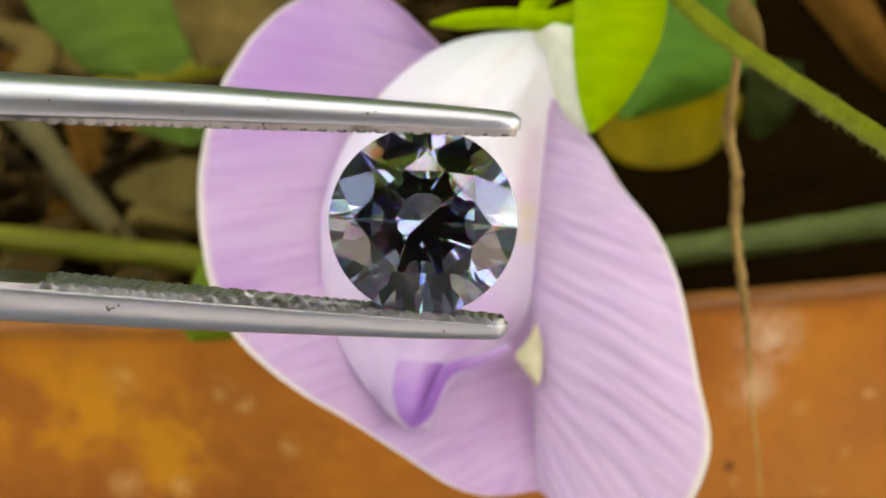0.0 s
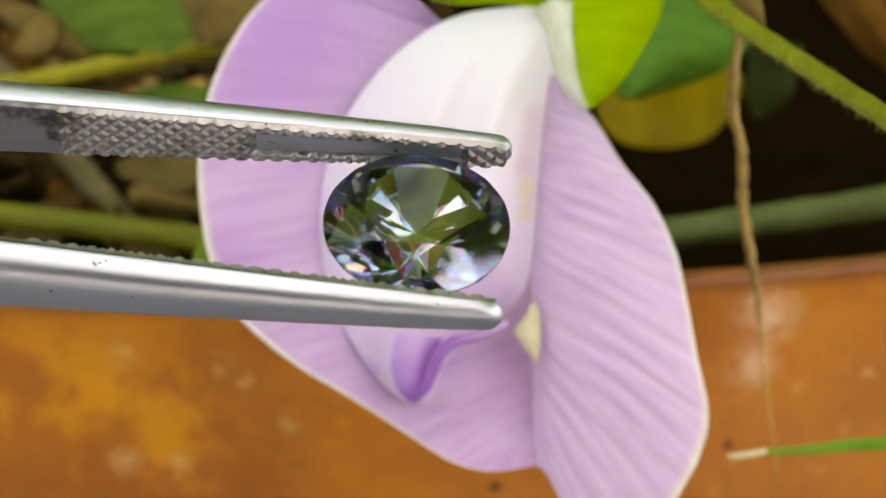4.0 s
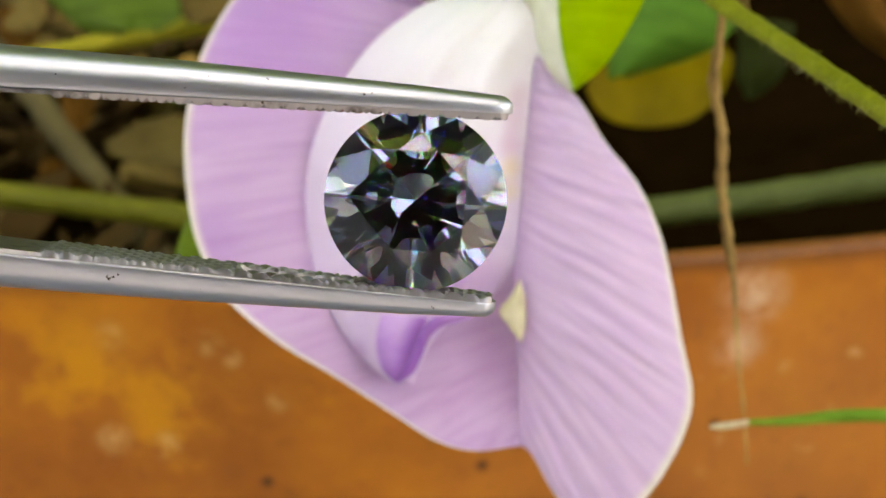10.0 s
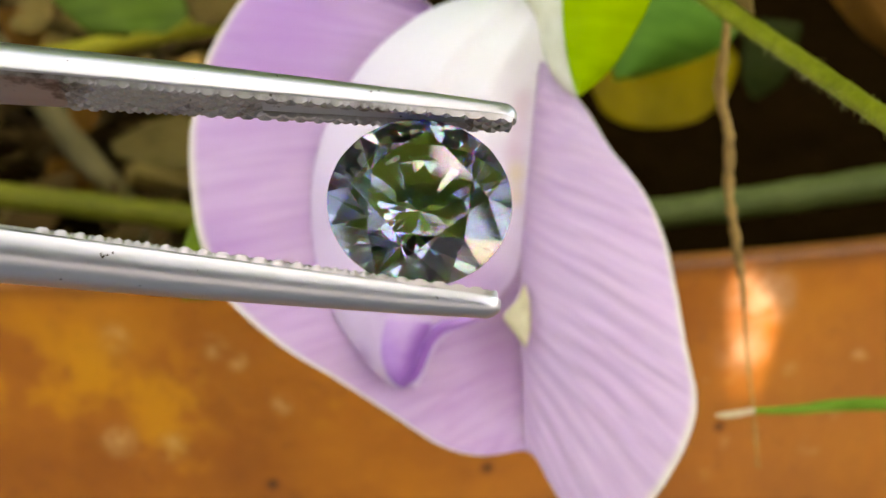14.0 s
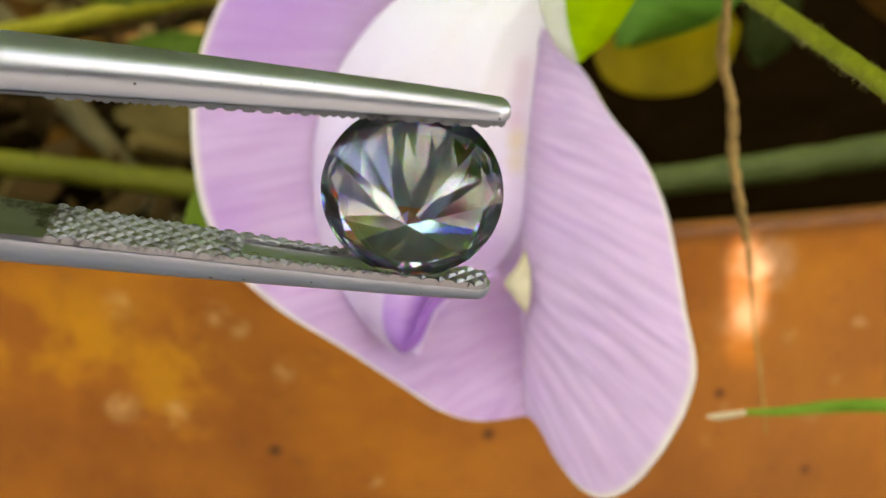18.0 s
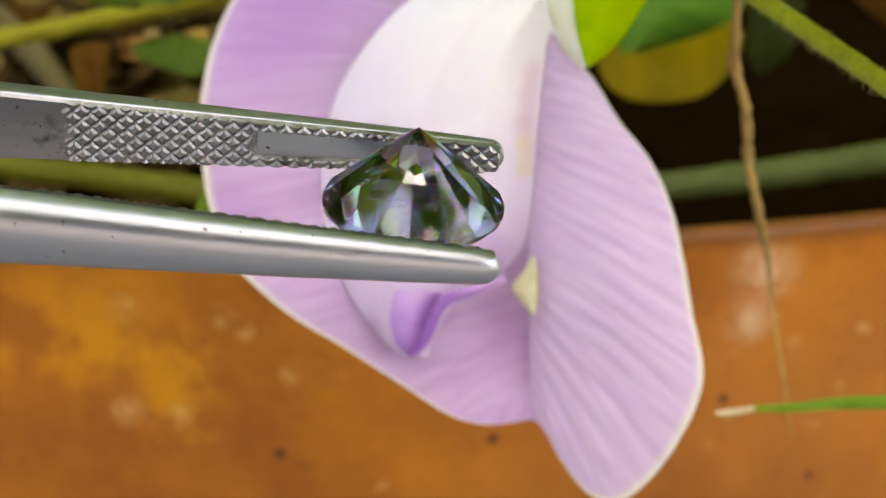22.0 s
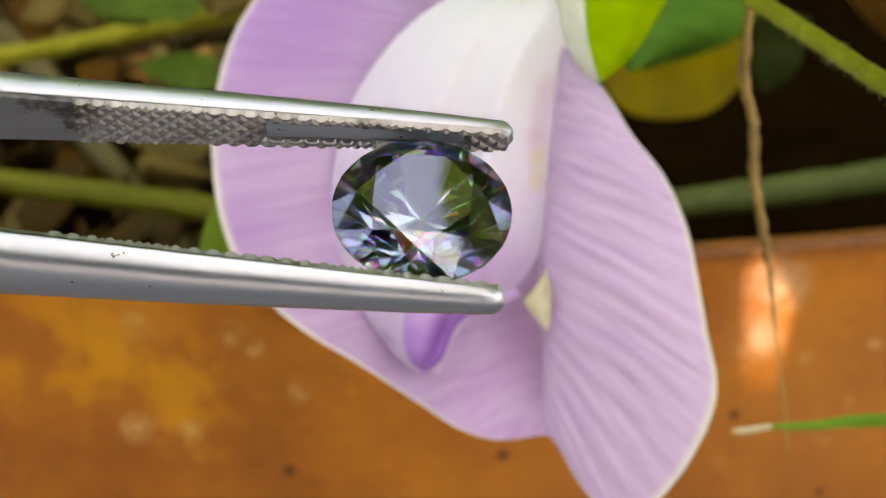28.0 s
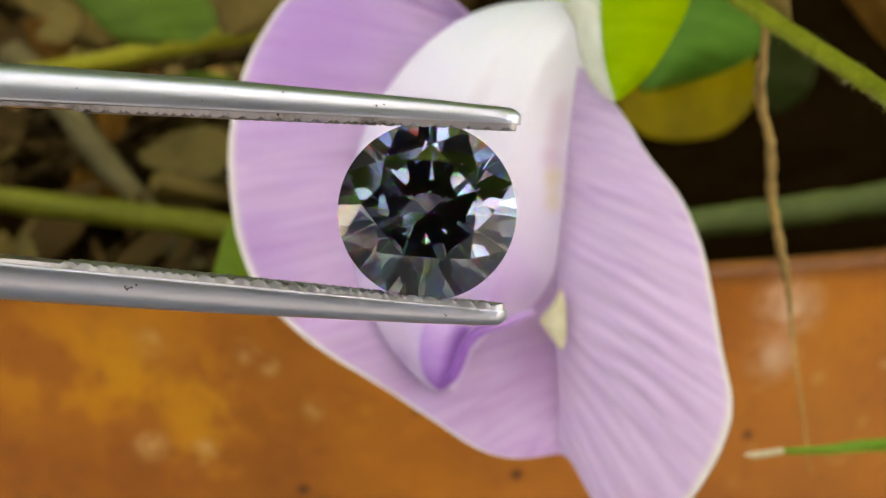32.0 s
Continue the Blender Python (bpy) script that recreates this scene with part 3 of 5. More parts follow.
def box_mesh(name, lo, hi, mat, bevel=0.0):
    bm = bmesh.new()
    bmesh.ops.create_cube(bm, size=1.0)
    for v in bm.verts:
        v.co = Vector([lo[i] + (v.co[i] + 0.5) * (hi[i] - lo[i]) for i in range(3)])
    if bevel:
        bmesh.ops.bevel(bm, geom=list(bm.edges), offset=bevel, segments=3, affect="EDGES")
    me = bpy.data.meshes.new(name)
    bm.to_mesh(me)
    bm.free()
    me.materials.append(mat)
    return me



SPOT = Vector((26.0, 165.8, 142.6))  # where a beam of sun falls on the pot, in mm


def leaf_cloud(name, label, spots, size, mat, seed, flat=0.5):
    """Many small folded leaves at the given places (metres)."""
    rnd = random.Random(seed)
    verts, faces, uvs = [], [], []
    for c in spots:
        q = Euler((rnd.gauss(0, flat), rnd.gauss(0, flat), rnd.uniform(0, 6.28))).to_matrix()
        ln = size * rnd.uniform(0.7, 1.25)
        wd = ln * rnd.uniform(0.38, 0.55)
        o = len(verts)
        for s, w in ((-0.5, 0.04), (-0.2, 0.9), (0.15, 0.8), (0.5, 0.03)):
            for k in (-1, 0, 1):
                verts.append(Vector(c) + q @ Vector((s * ln, k * w * wd * 0.55, abs(k) * 0.12 * wd - 0.3 * s * s * ln)))
                uvs.append((s + 0.5, 0.5 + 0.4 * k))
        for i in range(3):
            for k in range(2):
                faces.append((o + i * 3 + k, o + i * 3 + k + 1, o + i * 3 + k + 4, o + i * 3 + k + 3))
    return thing(name, label, "foliage", kind="stuff", me=mesh_of(name, verts, faces, mat, True, uvs))


def build_surroundings():
    rnd = random.Random(11)
    sp = SPOT * MM
    # unseen leafy roof added over the pot, dense where it must block the sun
    roof = [(rnd.uniform(-2.6, 2.6), rnd.uniform(-0.10, 3.2), 1.45 + rnd.uniform(-0.2, 0.5)) for _ in range(2000)]
    roof += [(rnd.uniform(-2.2, 2.2), rnd.uniform(-1.0, -0.1), 1.5 + rnd.uniform(-0.15, 0.4)) for _ in range(800)]
    roof += [(rnd.uniform(-2.4, 2.4), rnd.uniform(-2.1, -1.0), 1.75 + rnd.uniform(-0.2, 0.5)) for _ in range(420)]
    roof += [(rnd.uniform(-3.2, 3.2), rnd.uniform(-3.0, -2.1), rnd.uniform(1.35, 3.4)) for _ in range(900)]
    roof += [(rnd.uniform(-0.9, 0.9), rnd.uniform(-1.6, -1.2), rnd.uniform(0.9, 1.6)) for _ in range(110)]
    # second unseen layer, added to darken what shows through the stone
    high = [(rnd.uniform(-3.0, 3.0), rnd.uniform(0.35, 3.4), rnd.uniform(2.0, 2.8)) for _ in range(2400)]
    leaf_cloud("unseen_canopy", "unseen higher leaves added to keep sky out of the stone", high, 0.30, LEAF_CANOPY, 19)
    hit = sp + SUN * ((1.25 - sp.z) / SUN.z)
    dense = []
    for i in range(-4, 9):
        for j in range(-7, 10):
            p = Vector((hit.x + 0.052 * i + rnd.uniform(-0.01, 0.01), hit.y + 0.052 * j + rnd.uniform(-0.01, 0.01), 1.25 + rnd.uniform(-0.02, 0.02)))
            if (p - hit).to_2d().length > 0.072:
                dense.append(p)
                dense.append(p + Vector((0.026, 0.026, 0.05)))
    close = []
    for i in range(-9, 10):
        for j in range(-9, 10):
            p = Vector((hit.x + 0.016 * i, hit.y + 0.016 * j, 1.22 + rnd.uniform(-0.01, 0.01)))
            if 0.042 < (p - hit).to_2d().length < 0.14:
                close += [p, p + Vector((0.008, 0.008, 0.02))]
    roof = [p for p in roof if (Vector(p) - (sp + SUN * ((p[2] - sp.z) / SUN.z))).to_2d().length > 0.2]
    gap = Vector((0.08, -0.24))  # a gap in the leaves over the tweezers
    roof = [p for p in roof if (Vector(p[:2]) - gap).length > 0.20]
    leaf_cloud("unseen_canopy", "unseen sunlit green leaves over the pot, placed for reflections and shade", roof, 0.17, LEAF_CANOPY, 12)
    leaf_cloud("unseen_canopy", "unseen dense green leaves added to keep the sun off the pot", dense, 0.115, LEAF_CANOPY, 13, 0.12)
    leaf_cloud("unseen_canopy", "unseen small green leaves added round the gap for the sun beam", close, 0.05, LEAF_CANOPY, 18, 0.12)
    # added out of view as a pale reflector for the steel and the stone
    back_wall = box_mesh("reflector_wall", (-4.0, -2.75, -0.02), (4.0, -2.6, 1.2), LIMEWASH, 0.01)
    thing("reflector_wall", "unseen pale limewashed wall added behind the camera as a reflector", "wall", kind="structure", me=back_wall)
    # added out of view to block the sky between the hedge leaves
    thing("sky_block_wall", "unseen plastered wall added behind the tall hedge to block sky", "wall", kind="structure", me=box_mesh("sky_block_wall", (-6.0, 4.4, -0.02), (6.0, 4.6, 3.2), PLASTER, 0.01))
    trees = [(rnd.uniform(-5, 5), 3.6 + rnd.uniform(-0.3, 0.5), rnd.uniform(0.02, 3.6)) for _ in range(4200)]
    # hedges added out of view to keep side sky from the stone
    for side in (-1, 1):
        flank = [(side * (2.3 + rnd.uniform(-0.2, 0.3)), rnd.uniform(-2.0, 3.6), rnd.uniform(0.02, 2.3)) for _ in range(1400)]
        if side < 0:
            flank = [p for p in flank if p[1] > 0.4 or p[2] < 1.7]
        leaf_cloud("added_side_hedge", "unseen green hedge added beside the pot to hold back the sky", flank, 0.2, LEAF_CANOPY, 16 + side, 1.0)
    leaf_cloud("tall_hedge", "tall sunlit green hedge behind the pot", trees, 0.24, LEAF_CANOPY, 15, 1.0)

    # added out of view: its branch hides part of the sun, dimming the spot
    twig = sp * 1000 + SUN * 1150.0
    branch = thing("sapling", "unseen thin bare brown stem added over the pot to dim the sun spot", "sapling")
    part("bark", tube("bark", [twig + Vector(p) for p in ((-1100, -60, -twig.z - 5), (-1060, -60, -500), (-800, -50, -60), (-300, -12, 10), (0, 0, -4), (260, 8, -12), (700, 40, 10))], [9.0, 7.0, 5.0, 3.0, 1.6], DRY, 10, 200, 0.02), branch)

build_surroundings()


def shade_leaf(name, label, hole_size, reach, mat):
    """A made-up broad leaf square to the sun, in its own space, with a hole at its origin to let a beam through."""
    rings, n = 14, 72
    to_leaf = SUN.to_track_quat("Z", "Y").to_matrix().inverted()
    verts, faces, uvs = [], [], []
    for i in range(rings):
        f = i / (rings - 1)
        for j in range(n):
            a = 6.283185 * j / n
            w = (1 + 0.10 * math.sin(3 * a + 1) + 0.06 * math.sin(5 * a)) * 0.95 / (math.cos(a) ** 4 + math.sin(a) ** 4) ** 0.25
            drop = Vector((hole_size[0] * w * math.cos(a) - 0.10 * hole_size[1] * math.sin(a), 0, hole_size[1] * w * math.sin(a)))
            inner = to_leaf @ (drop - SUN * drop.dot(SUN))
            outer = Vector((reach[0] + reach[2] * math.cos(a), reach[1] + reach[3] * math.sin(a) * (1 - 0.25 * math.cos(a)), 0))
            v = inner.lerp(outer, f)
            v.z = 5.0 * (v.x / 100) ** 2 - 4.0 * abs(v.y) / 60 * f
            verts.append(v * MM)
            uvs.append((0.5 + v.x / 200, 0.5 + v.y / 200))
    for i in range(rings - 1):
        for j in range(n):
            faces.append((i * n + j, i * n + (j + 1) % n, (i + 1) * n + (j + 1) % n, (i + 1) * n + j))
    return thing(name, label, "leaf", me=mesh_of(name, verts, faces, mat, True, uvs))


SUN_FRAME = SUN.to_track_quat("Z", "Y").to_matrix().to_4x4()
# unseen leaf added as a mask: its hole gives the sun spot its shape
broad = shade_leaf("sun_mask_leaf", "unseen broad green leaf with a hole, added to shape the sun spot", (2.6, 4.2), (6.0, 2.0, 54.0, 56.0), LEAF_CANOPY)
# second unseen leaf, added to slide across the beam
cover = shade_leaf("spot_cover_leaf", "unseen small green leaf added to cover and bare the sun spot", (0.4, 0.4), (0.0, 0.0, 9.0, 14.0), LEAF_CANOPY)
COVER_AT = (SPOT + SUN * 150.0) * MM
cover.matrix_world = Matrix.Translation(COVER_AT) @ SUN_FRAME
broad.matrix_world = Matrix.Translation((SPOT + SUN * 170.0) * MM) @ SUN_FRAME

# a thin stalk added to tie the unseen leaf to the unseen sapling
stalk_foot = SPOT + SUN * 170.0 + SUN_FRAME.to_3x3() @ Vector((50.0, 12.0, 0.6))
stalk_head = SPOT + SUN * 1150.0 + Vector((60.0, 2.0, -6.0))
stalk = tube("stalk", [stalk_foot, stalk_foot.lerp(stalk_head, 0.35) + Vector((6, 3, 0)), stalk_foot.lerp(stalk_head, 0.7) + Vector((-3, 4, 0)), stalk_head], [0.7, 0.8, 0.9, 1.1], DRY, 8, 60, 0.02)
held = part("stalk", stalk, broad, "unseen thin dry brown stalk added to hold the leaf with the hole")
held.matrix_world = Matrix.Identity(4)

# ---- the flower ----
def build_flower():
    fl = thing("butterfly_pea_flower", "open lilac butterfly pea flower with a white hood and purple keel", "flower")
    fold = [(5.70, 131.68, 173.27), (5.55, 130.95, 169.38), (5.18, 129.87, 164.44), (4.88, 128.78, 159.48), (5.01, 127.69, 154.50), (5.11, 126.81, 150.18), (5.21, 126.23, 147.76)]
    left = [(-1.19, 136.00, 175.22), (-4.15, 137.88, 177.76), (-7.55, 139.21, 178.63), (-10.59, 139.39, 177.56), (-13.04, 138.81, 175.77), (-14.87, 137.50, 173.36), (-16.13, 136.08, 170.61), (-16.79, 134.44, 167.18), (-16.70, 132.92, 164.13), (-16.06, 131.30, 160.75), (-14.84, 129.91, 158.10), (-13.34, 128.85, 156.44), (-10.39, 127.63, 154.31), (-6.75, 126.48, 152.40), (-3.14, 125.57, 150.26), (-0.27, 125.01, 148.53), (2.26, 124.99, 147.82), (5.21, 126.21, 147.69)]
    right = [(5.70, 131.68, 173.27), (7.23, 131.07, 171.37), (8.99, 130.18, 169.61), (10.52, 128.70, 167.31), (12.58, 127.39, 164.89), (13.95, 126.26, 162.07), (14.66, 124.99, 159.13), (15.22, 123.62, 155.88), (15.79, 122.45, 152.95) , (15.41, 121.75, 150.77), (14.10, 121.20, 148.12), (12.54, 121.00, 145.88), (11.16, 121.09, 144.55), (9.95, 121.63, 143.95), (8.54, 122.30, 144.39), (7.07, 123.82, 145.81), (5.94, 125.91, 147.42)]
    back_fold = [(-1.00, 136.95, 174.90), (1.42, 137.35, 172.92), (4.42, 136.68, 169.22), (5.89, 135.39, 165.27), (6.79, 133.88, 160.62), (7.09, 131.90, 156.15), (6.92, 130.06, 152.07), (6.23, 128.68, 149.44), (5.44, 127.18, 147.44)]

    def rise_left(s, r):
        return 1.6 * math.sin(math.pi * r) * math.sin(math.pi * min(1, s + 0.1)) * (0.4 if s < 0.2 else 1) + 0.085 * math.sin(2 * math.pi * 21 * s + 2.5 * math.sin(7 * s) + 2 * r) * r * r * (1 - 0.3 * r) + 0.5 * math.sin(9 * s + 2) * r ** 3

    def rise_right(s, r):
        return 1.9 * math.sin(math.pi * r ** 0.8) * math.sin(math.pi * s) ** 0.7 + 0.085 * math.sin(2 * math.pi * 24 * s + 3 * r + 2.7 * math.sin(5 * s) + 2.5 * noise.noise((9 * s, 3 * r, 4))) * min(1, r * 3) * (1 - 0.4 * r) + 0.35 * math.sin(11 * s) * r ** 4

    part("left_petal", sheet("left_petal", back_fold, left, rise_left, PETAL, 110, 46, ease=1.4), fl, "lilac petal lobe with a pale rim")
    part("right_petal", sheet("right_petal", fold, right, rise_right, PETAL_R, 130, 46, ease=1.06), fl, "paler lilac petal lobe with fine slanting veins")
    hl = [(4.96, 133.19, 176.28), (2.07, 133.19, 176.29), (-0.83, 133.42, 175.39), (-3.75, 133.29, 173.37), (-5.96, 133.00, 170.84), (-7.63, 132.39, 168.00), (-8.57, 131.46, 164.47), (-8.51, 130.21, 160.65), (-7.55, 128.61, 157.33), (-5.64, 126.65, 154.55), (-3.29, 124.99, 152.67), (-1.97, 124.97, 152.59)]
    hr = [(4.96, 133.19, 176.28), (6.61, 133.62, 175.97), (7.58, 133.23, 174.79), (7.28, 132.06, 172.82), (6.35, 131.21, 171.16), (5.91, 130.60, 167.98), (5.54, 129.87, 164.44), (5.24, 129.13, 160.89), (4.43, 128.50, 158.62), (2.68, 127.87, 156.67), (0.57, 127.03, 155.71), (-0.67, 126.12, 154.52), (-1.61, 124.97, 152.59)]

    def rise_hood(s, r):
        return 3.5 * math.sin(math.pi * r) ** 0.9 * math.sin(math.pi * (0.05 + 0.9 * s)) ** 0.6 + math.sin(math.pi * s) * (0.75 * math.exp(-((r - 0.74) / 0.10) ** 2) - 0.45 * math.exp(-((r - 0.53) / 0.07) ** 2) + 0.09 * math.sin(44 * r + 5 * s) * (1 - r) * min(1.0, 4 * r))

    part("hood_petal", sheet("hood_petal", hl, hr, rise_hood, HOOD, 90, 60, 0.2), fl, "white hooded inner petal flushed lilac")
    k1 = [(-3.62, 122.50, 157.99), (-3.91, 122.50, 156.80), (-3.92, 122.50, 155.49), (-3.57, 122.50, 154.36), (-2.87, 122.50, 153.53)]
    k2 = [(-0.71, 122.50, 157.74), (-1.34, 122.50, 156.50), (-1.77, 122.50, 155.30), (-2.02, 122.50, 154.36), (-2.58, 122.50, 153.53)]
    part("keel_petal", sheet("keel_petal", k1, k2, lambda s, r: 0.5 * math.sin(math.pi * r) * math.sin(math.pi * (0.1 + 0.8 * s)) - 0.9 * (1 - s) ** 2, KEEL, 40, 24, 0.12), fl, "purple keel petal with a darker folded edge")
    k3 = [(-2.51, 122.20, 153.57), (-1.59, 122.20, 154.29), (-1.09, 122.20, 155.42), (-0.60, 122.20, 156.54), (0.17, 122.20, 157.25), (1.57, 122.20, 157.70), (3.38, 122.20, 158.63)]
    k4 = [(-2.93, 122.20, 153.83), (-2.08, 122.20, 154.81), (-1.66, 122.20, 155.98), (-1.13, 122.20, 157.10), (-0.39, 122.20, 157.88), (1.21, 122.20, 158.33), (3.13, 122.20, 159.07)]
    part("keel_fold", sheet("keel_fold", k3, k4, lambda s, r: 0.3 * math.sin(math.pi * r) - 3.2 * max(0, s - 0.45) ** 1.5, KEEL_FOLD, 60, 14, 0.12), fl, "deep purple fold running from the keel to the throat")
    tl = [(5.08, 126.90, 158.87), (4.54, 126.76, 157.79), (3.79, 126.64, 156.78), (4.36, 126.36, 155.92), (5.11, 126.04, 154.93)]
    tr = [(5.16, 127.00, 158.84), (5.44, 126.76, 157.79), (5.50, 126.45, 156.83), (5.46, 126.14, 155.88), (5.25, 126.04, 154.93)]
    part("throat_mark", sheet("throat_mark", tl, tr, lambda s, r: 0.2 * math.sin(math.pi * r), CREAM, 24, 10, 0.1), fl, "cream-yellow throat of the flower")
    ca = [(5.03, 130.96, 176.52), (5.84, 130.56, 175.30), (6.19, 130.20, 173.56), (6.97, 129.79, 171.65), (8.25, 129.40, 170.45)]
    cb = [(6.43, 130.62, 177.43), (7.85, 130.05, 176.99), (8.09, 129.14, 174.84), (8.30, 128.69, 172.78), (8.53, 128.47, 170.81)]
    part("calyx", sheet("calyx", ca, cb, lambda s, r: 1.0 * math.sin(math.pi * r), CALYX, 30, 16, 0.2), fl, "pale green calyx")
    b1 = [(8.15, 130.84, 181.99), (7.53, 129.86, 178.97), (7.36, 128.99, 176.29), (7.55, 128.23, 173.95), (7.90, 127.88, 172.23), (8.33, 127.76, 170.90)]
    b2 = [(11.99, 129.03, 182.90), (12.99, 128.06, 179.92), (12.69, 127.21, 177.28), (11.77, 126.86, 175.25), (10.27, 127.00, 172.76), (8.40, 127.75, 170.86)]
    part("bract", sheet("bract", b1, b2, lambda s, r: 1.3 * math.sin(math.pi * r), LEAF_LIME, 50, 24, 0.18), fl, "lime green pointed bract")
    s1 = [(-1.47, 130.39, 177.37), (0.23, 130.50, 177.06), (2.72, 130.81, 177.06), (5.22, 131.24, 176.76), (8.10, 131.56, 176.11)]
    s2 = [(-1.46, 130.46, 177.58), (0.59, 130.65, 178.17), (3.06, 130.71, 178.36), (5.56, 131.16, 178.13), (8.09, 131.86, 178.65)]
    part("sepal", sheet("sepal", s1, s2, lambda s, r: 0.7 * math.sin(math.pi * r), LEAF_LIME, 40, 14, 0.18), fl, "narrow lime green sepal")
    s3 = [(4.07, 133.64, 177.66), (4.62, 133.97, 178.70), (5.72, 134.53, 180.42)]
    s4 = [(5.64, 132.62, 177.75), (6.55, 132.91, 178.67), (7.46, 133.53, 180.56)]
    part("sepal", sheet("sepal", s3, s4, lambda s, r: 0.6 * math.sin(math.pi * r), LEAF_LIME, 20, 10, 0.18), fl)
    part("flower_stalk", tube("flower_stalk", [(7.86, 133.52, 177.30), (9.97, 133.30, 179.86), (12.29, 131.62, 181.16), (14.04, 129.67, 180.02)], [0.9, 0.7, 0.6], STEM_LIME, 12, 30), fl)
    return fl


build_flower()


# ---- stems, leaves and litter ----
def hairy_stem():
    st = thing("hairy_stem", "green vine stem with fine white hairs", "plant stem")
    pts = [(11.14, 131.16, 182.98), (13.45, 129.06, 179.77), (15.46, 127.91, 177.84), (18.13, 126.77, 175.94), (21.12, 125.63, 174.04), (23.79, 124.74, 172.29), (26.05, 124.05, 170.79), (30.94, 121.90, 167.44)]
    pts = [back([p], f)[0] for p, f in zip(pts, (1.0, 1.0, 0.98, 0.94, 0.89, 0.84, 0.80, 0.76))]
    part("stem", tube("stem", pts, [0.60, 0.60, 0.55, 0.54, 0.53], STEM_LIME, 16, 120, 0.03), st)
    line = even_line(pts, 300)
    rnd = random.Random(3)
    hairs = []
    for _ in range(420):
        i = rnd.randrange(40, 298)
        d = (line[i + 1] - line[i]).normalized()
        side = d.orthogonal().normalized()
        side.rotate(Matrix.Rotation(rnd.uniform(0, 6.28), 3, d))
        if side.z > 0.2 and rnd.random() < 0.6:
            continue
        a = line[i] + side * 0.5
        ln = rnd.uniform(0.16, 0.40)
        hairs.append(tube("h", [a, a + side * ln * 0.55 + d * ln * 0.1, a + side * ln + Vector((0, 0, -0.25 * ln)) + d * ln * 0.3], [0.013, 0.004], HAIR, 4, 5))
    part("stem_hairs", merged("stem_hairs", hairs, HAIR), st, "fine white hairs")


def back(points, k):
    """The same points, k times as far from the place where the flower is seen from."""
    seen = Vector((0, 0, 200))
    return [seen + (Vector(p) - seen) * k for p in points]


def vine(name, label, pts, radii, mat, wobble=0.04, n=16, k=1.22):
    pts, radii = back(pts, k), [r * k for r in radii]
    return thing(name, label, "plant stem", me=tube(name, pts, radii, mat, n, 90, wobble))


def leaf(name, label, a, b, rise, mat, ns=48, nr=26, category="leaf", k=1.0):
    """A leaf in two parts: the blade between its two margins, and a raised midrib along its middle."""
    lf = thing(name, label, category)
    a, b = back(a, k), back(b, k)
    part("blade", sheet("blade", a, b, rise, mat, ns, nr, 0.2), lf)
    la, lb = even_line(a, 14), even_line(b, 14)
    mid = [u.lerp(v, 0.5) - FWD * (rise(i / 13, 0.5) - 0.02) for i, (u, v) in enumerate(zip(la, lb))]
    part("midrib", tube("midrib", mid, [0.22, 0.18, 0.06], mat, 8, 40), lf)
    return lf


hairy_stem()
vine("olive_vine", "olive-yellow vine running behind the flower", [(-45.33, 170.08, 153.91), (-37.96, 170.71, 152.61), (-29.55, 171.37, 151.39), (-20.56, 171.95, 149.97), (-11.59, 174.40, 147.77), (-1.83, 181.29, 143.10)], [1.05, 1.1, 1.15, 1.1, 1.0], STEM_OLIVE)
vine("green_vine", "thick smooth grey-green vine behind the flower", [(5.21, 178.08, 146.16), (12.01, 175.68, 148.48), (18.70, 174.05, 149.94), (29.29, 173.52, 151.54), (37.24, 172.93, 152.96), (46.27, 172.42, 154.63)],
     [1.15, 1.25, 1.35, 1.4, 1.4], STEM_GREEN)
vine("faded_stem", "faded grey-green dry stem", [(-49.26, 222.11, 155.46), (-43.81, 217.74, 151.73), (-38.33, 211.89, 146.68), (-31.73, 204.89, 141.31), (-25.61, 195.31, 137.70)], [1.6, 1.4, 1.4, 1.3], STEM_GREY, k=1.35)
vine("yellow_green_stem", "yellow-green leaf stalk crossing behind", [(-46.95, 186.50, 159.13), (-40.80, 186.86, 160.24), (-34.65, 187.20, 161.30), (-27.47, 187.68, 162.76), (-20.79, 188.07, 163.97), (-14.18, 189.62, 165.50)], [0.95, 0.9, 0.95, 1.0], STEM_YELLOW)

lobe = lambda k: (lambda s, r: k * math.sin(math.pi * r) + 0.25 * math.sin(14 * s) * r)
leaf("green_leaf", "broad dark green leaf, out of focus", [(-42.77, 205.97, 170.51), (-40.55, 204.41, 165.72), (-37.77, 203.46, 162.80), (-34.72, 202.65, 160.29), (-31.27, 203.49, 159.66)],
     [(-29.85, 213.52, 171.09), (-28.13, 212.09, 166.69), (-26.87, 211.02, 163.39), (-25.84, 209.13, 160.83), (-27.63, 205.55, 159.52)], lobe(3), LEAF_DARK)
leaf("dry_leaf", "dry tan leaf lying behind the flower", [(-31.62, 226.05, 167.59), (-29.80, 224.53, 162.92), (-27.97, 223.39, 159.42), (-26.76, 222.64, 157.09)],
     [(-14.23, 231.05, 166.79), (-15.49, 229.50, 162.03), (-19.70, 226.17, 158.25), (-25.04, 223.53, 156.60)], lobe(2), DRY)
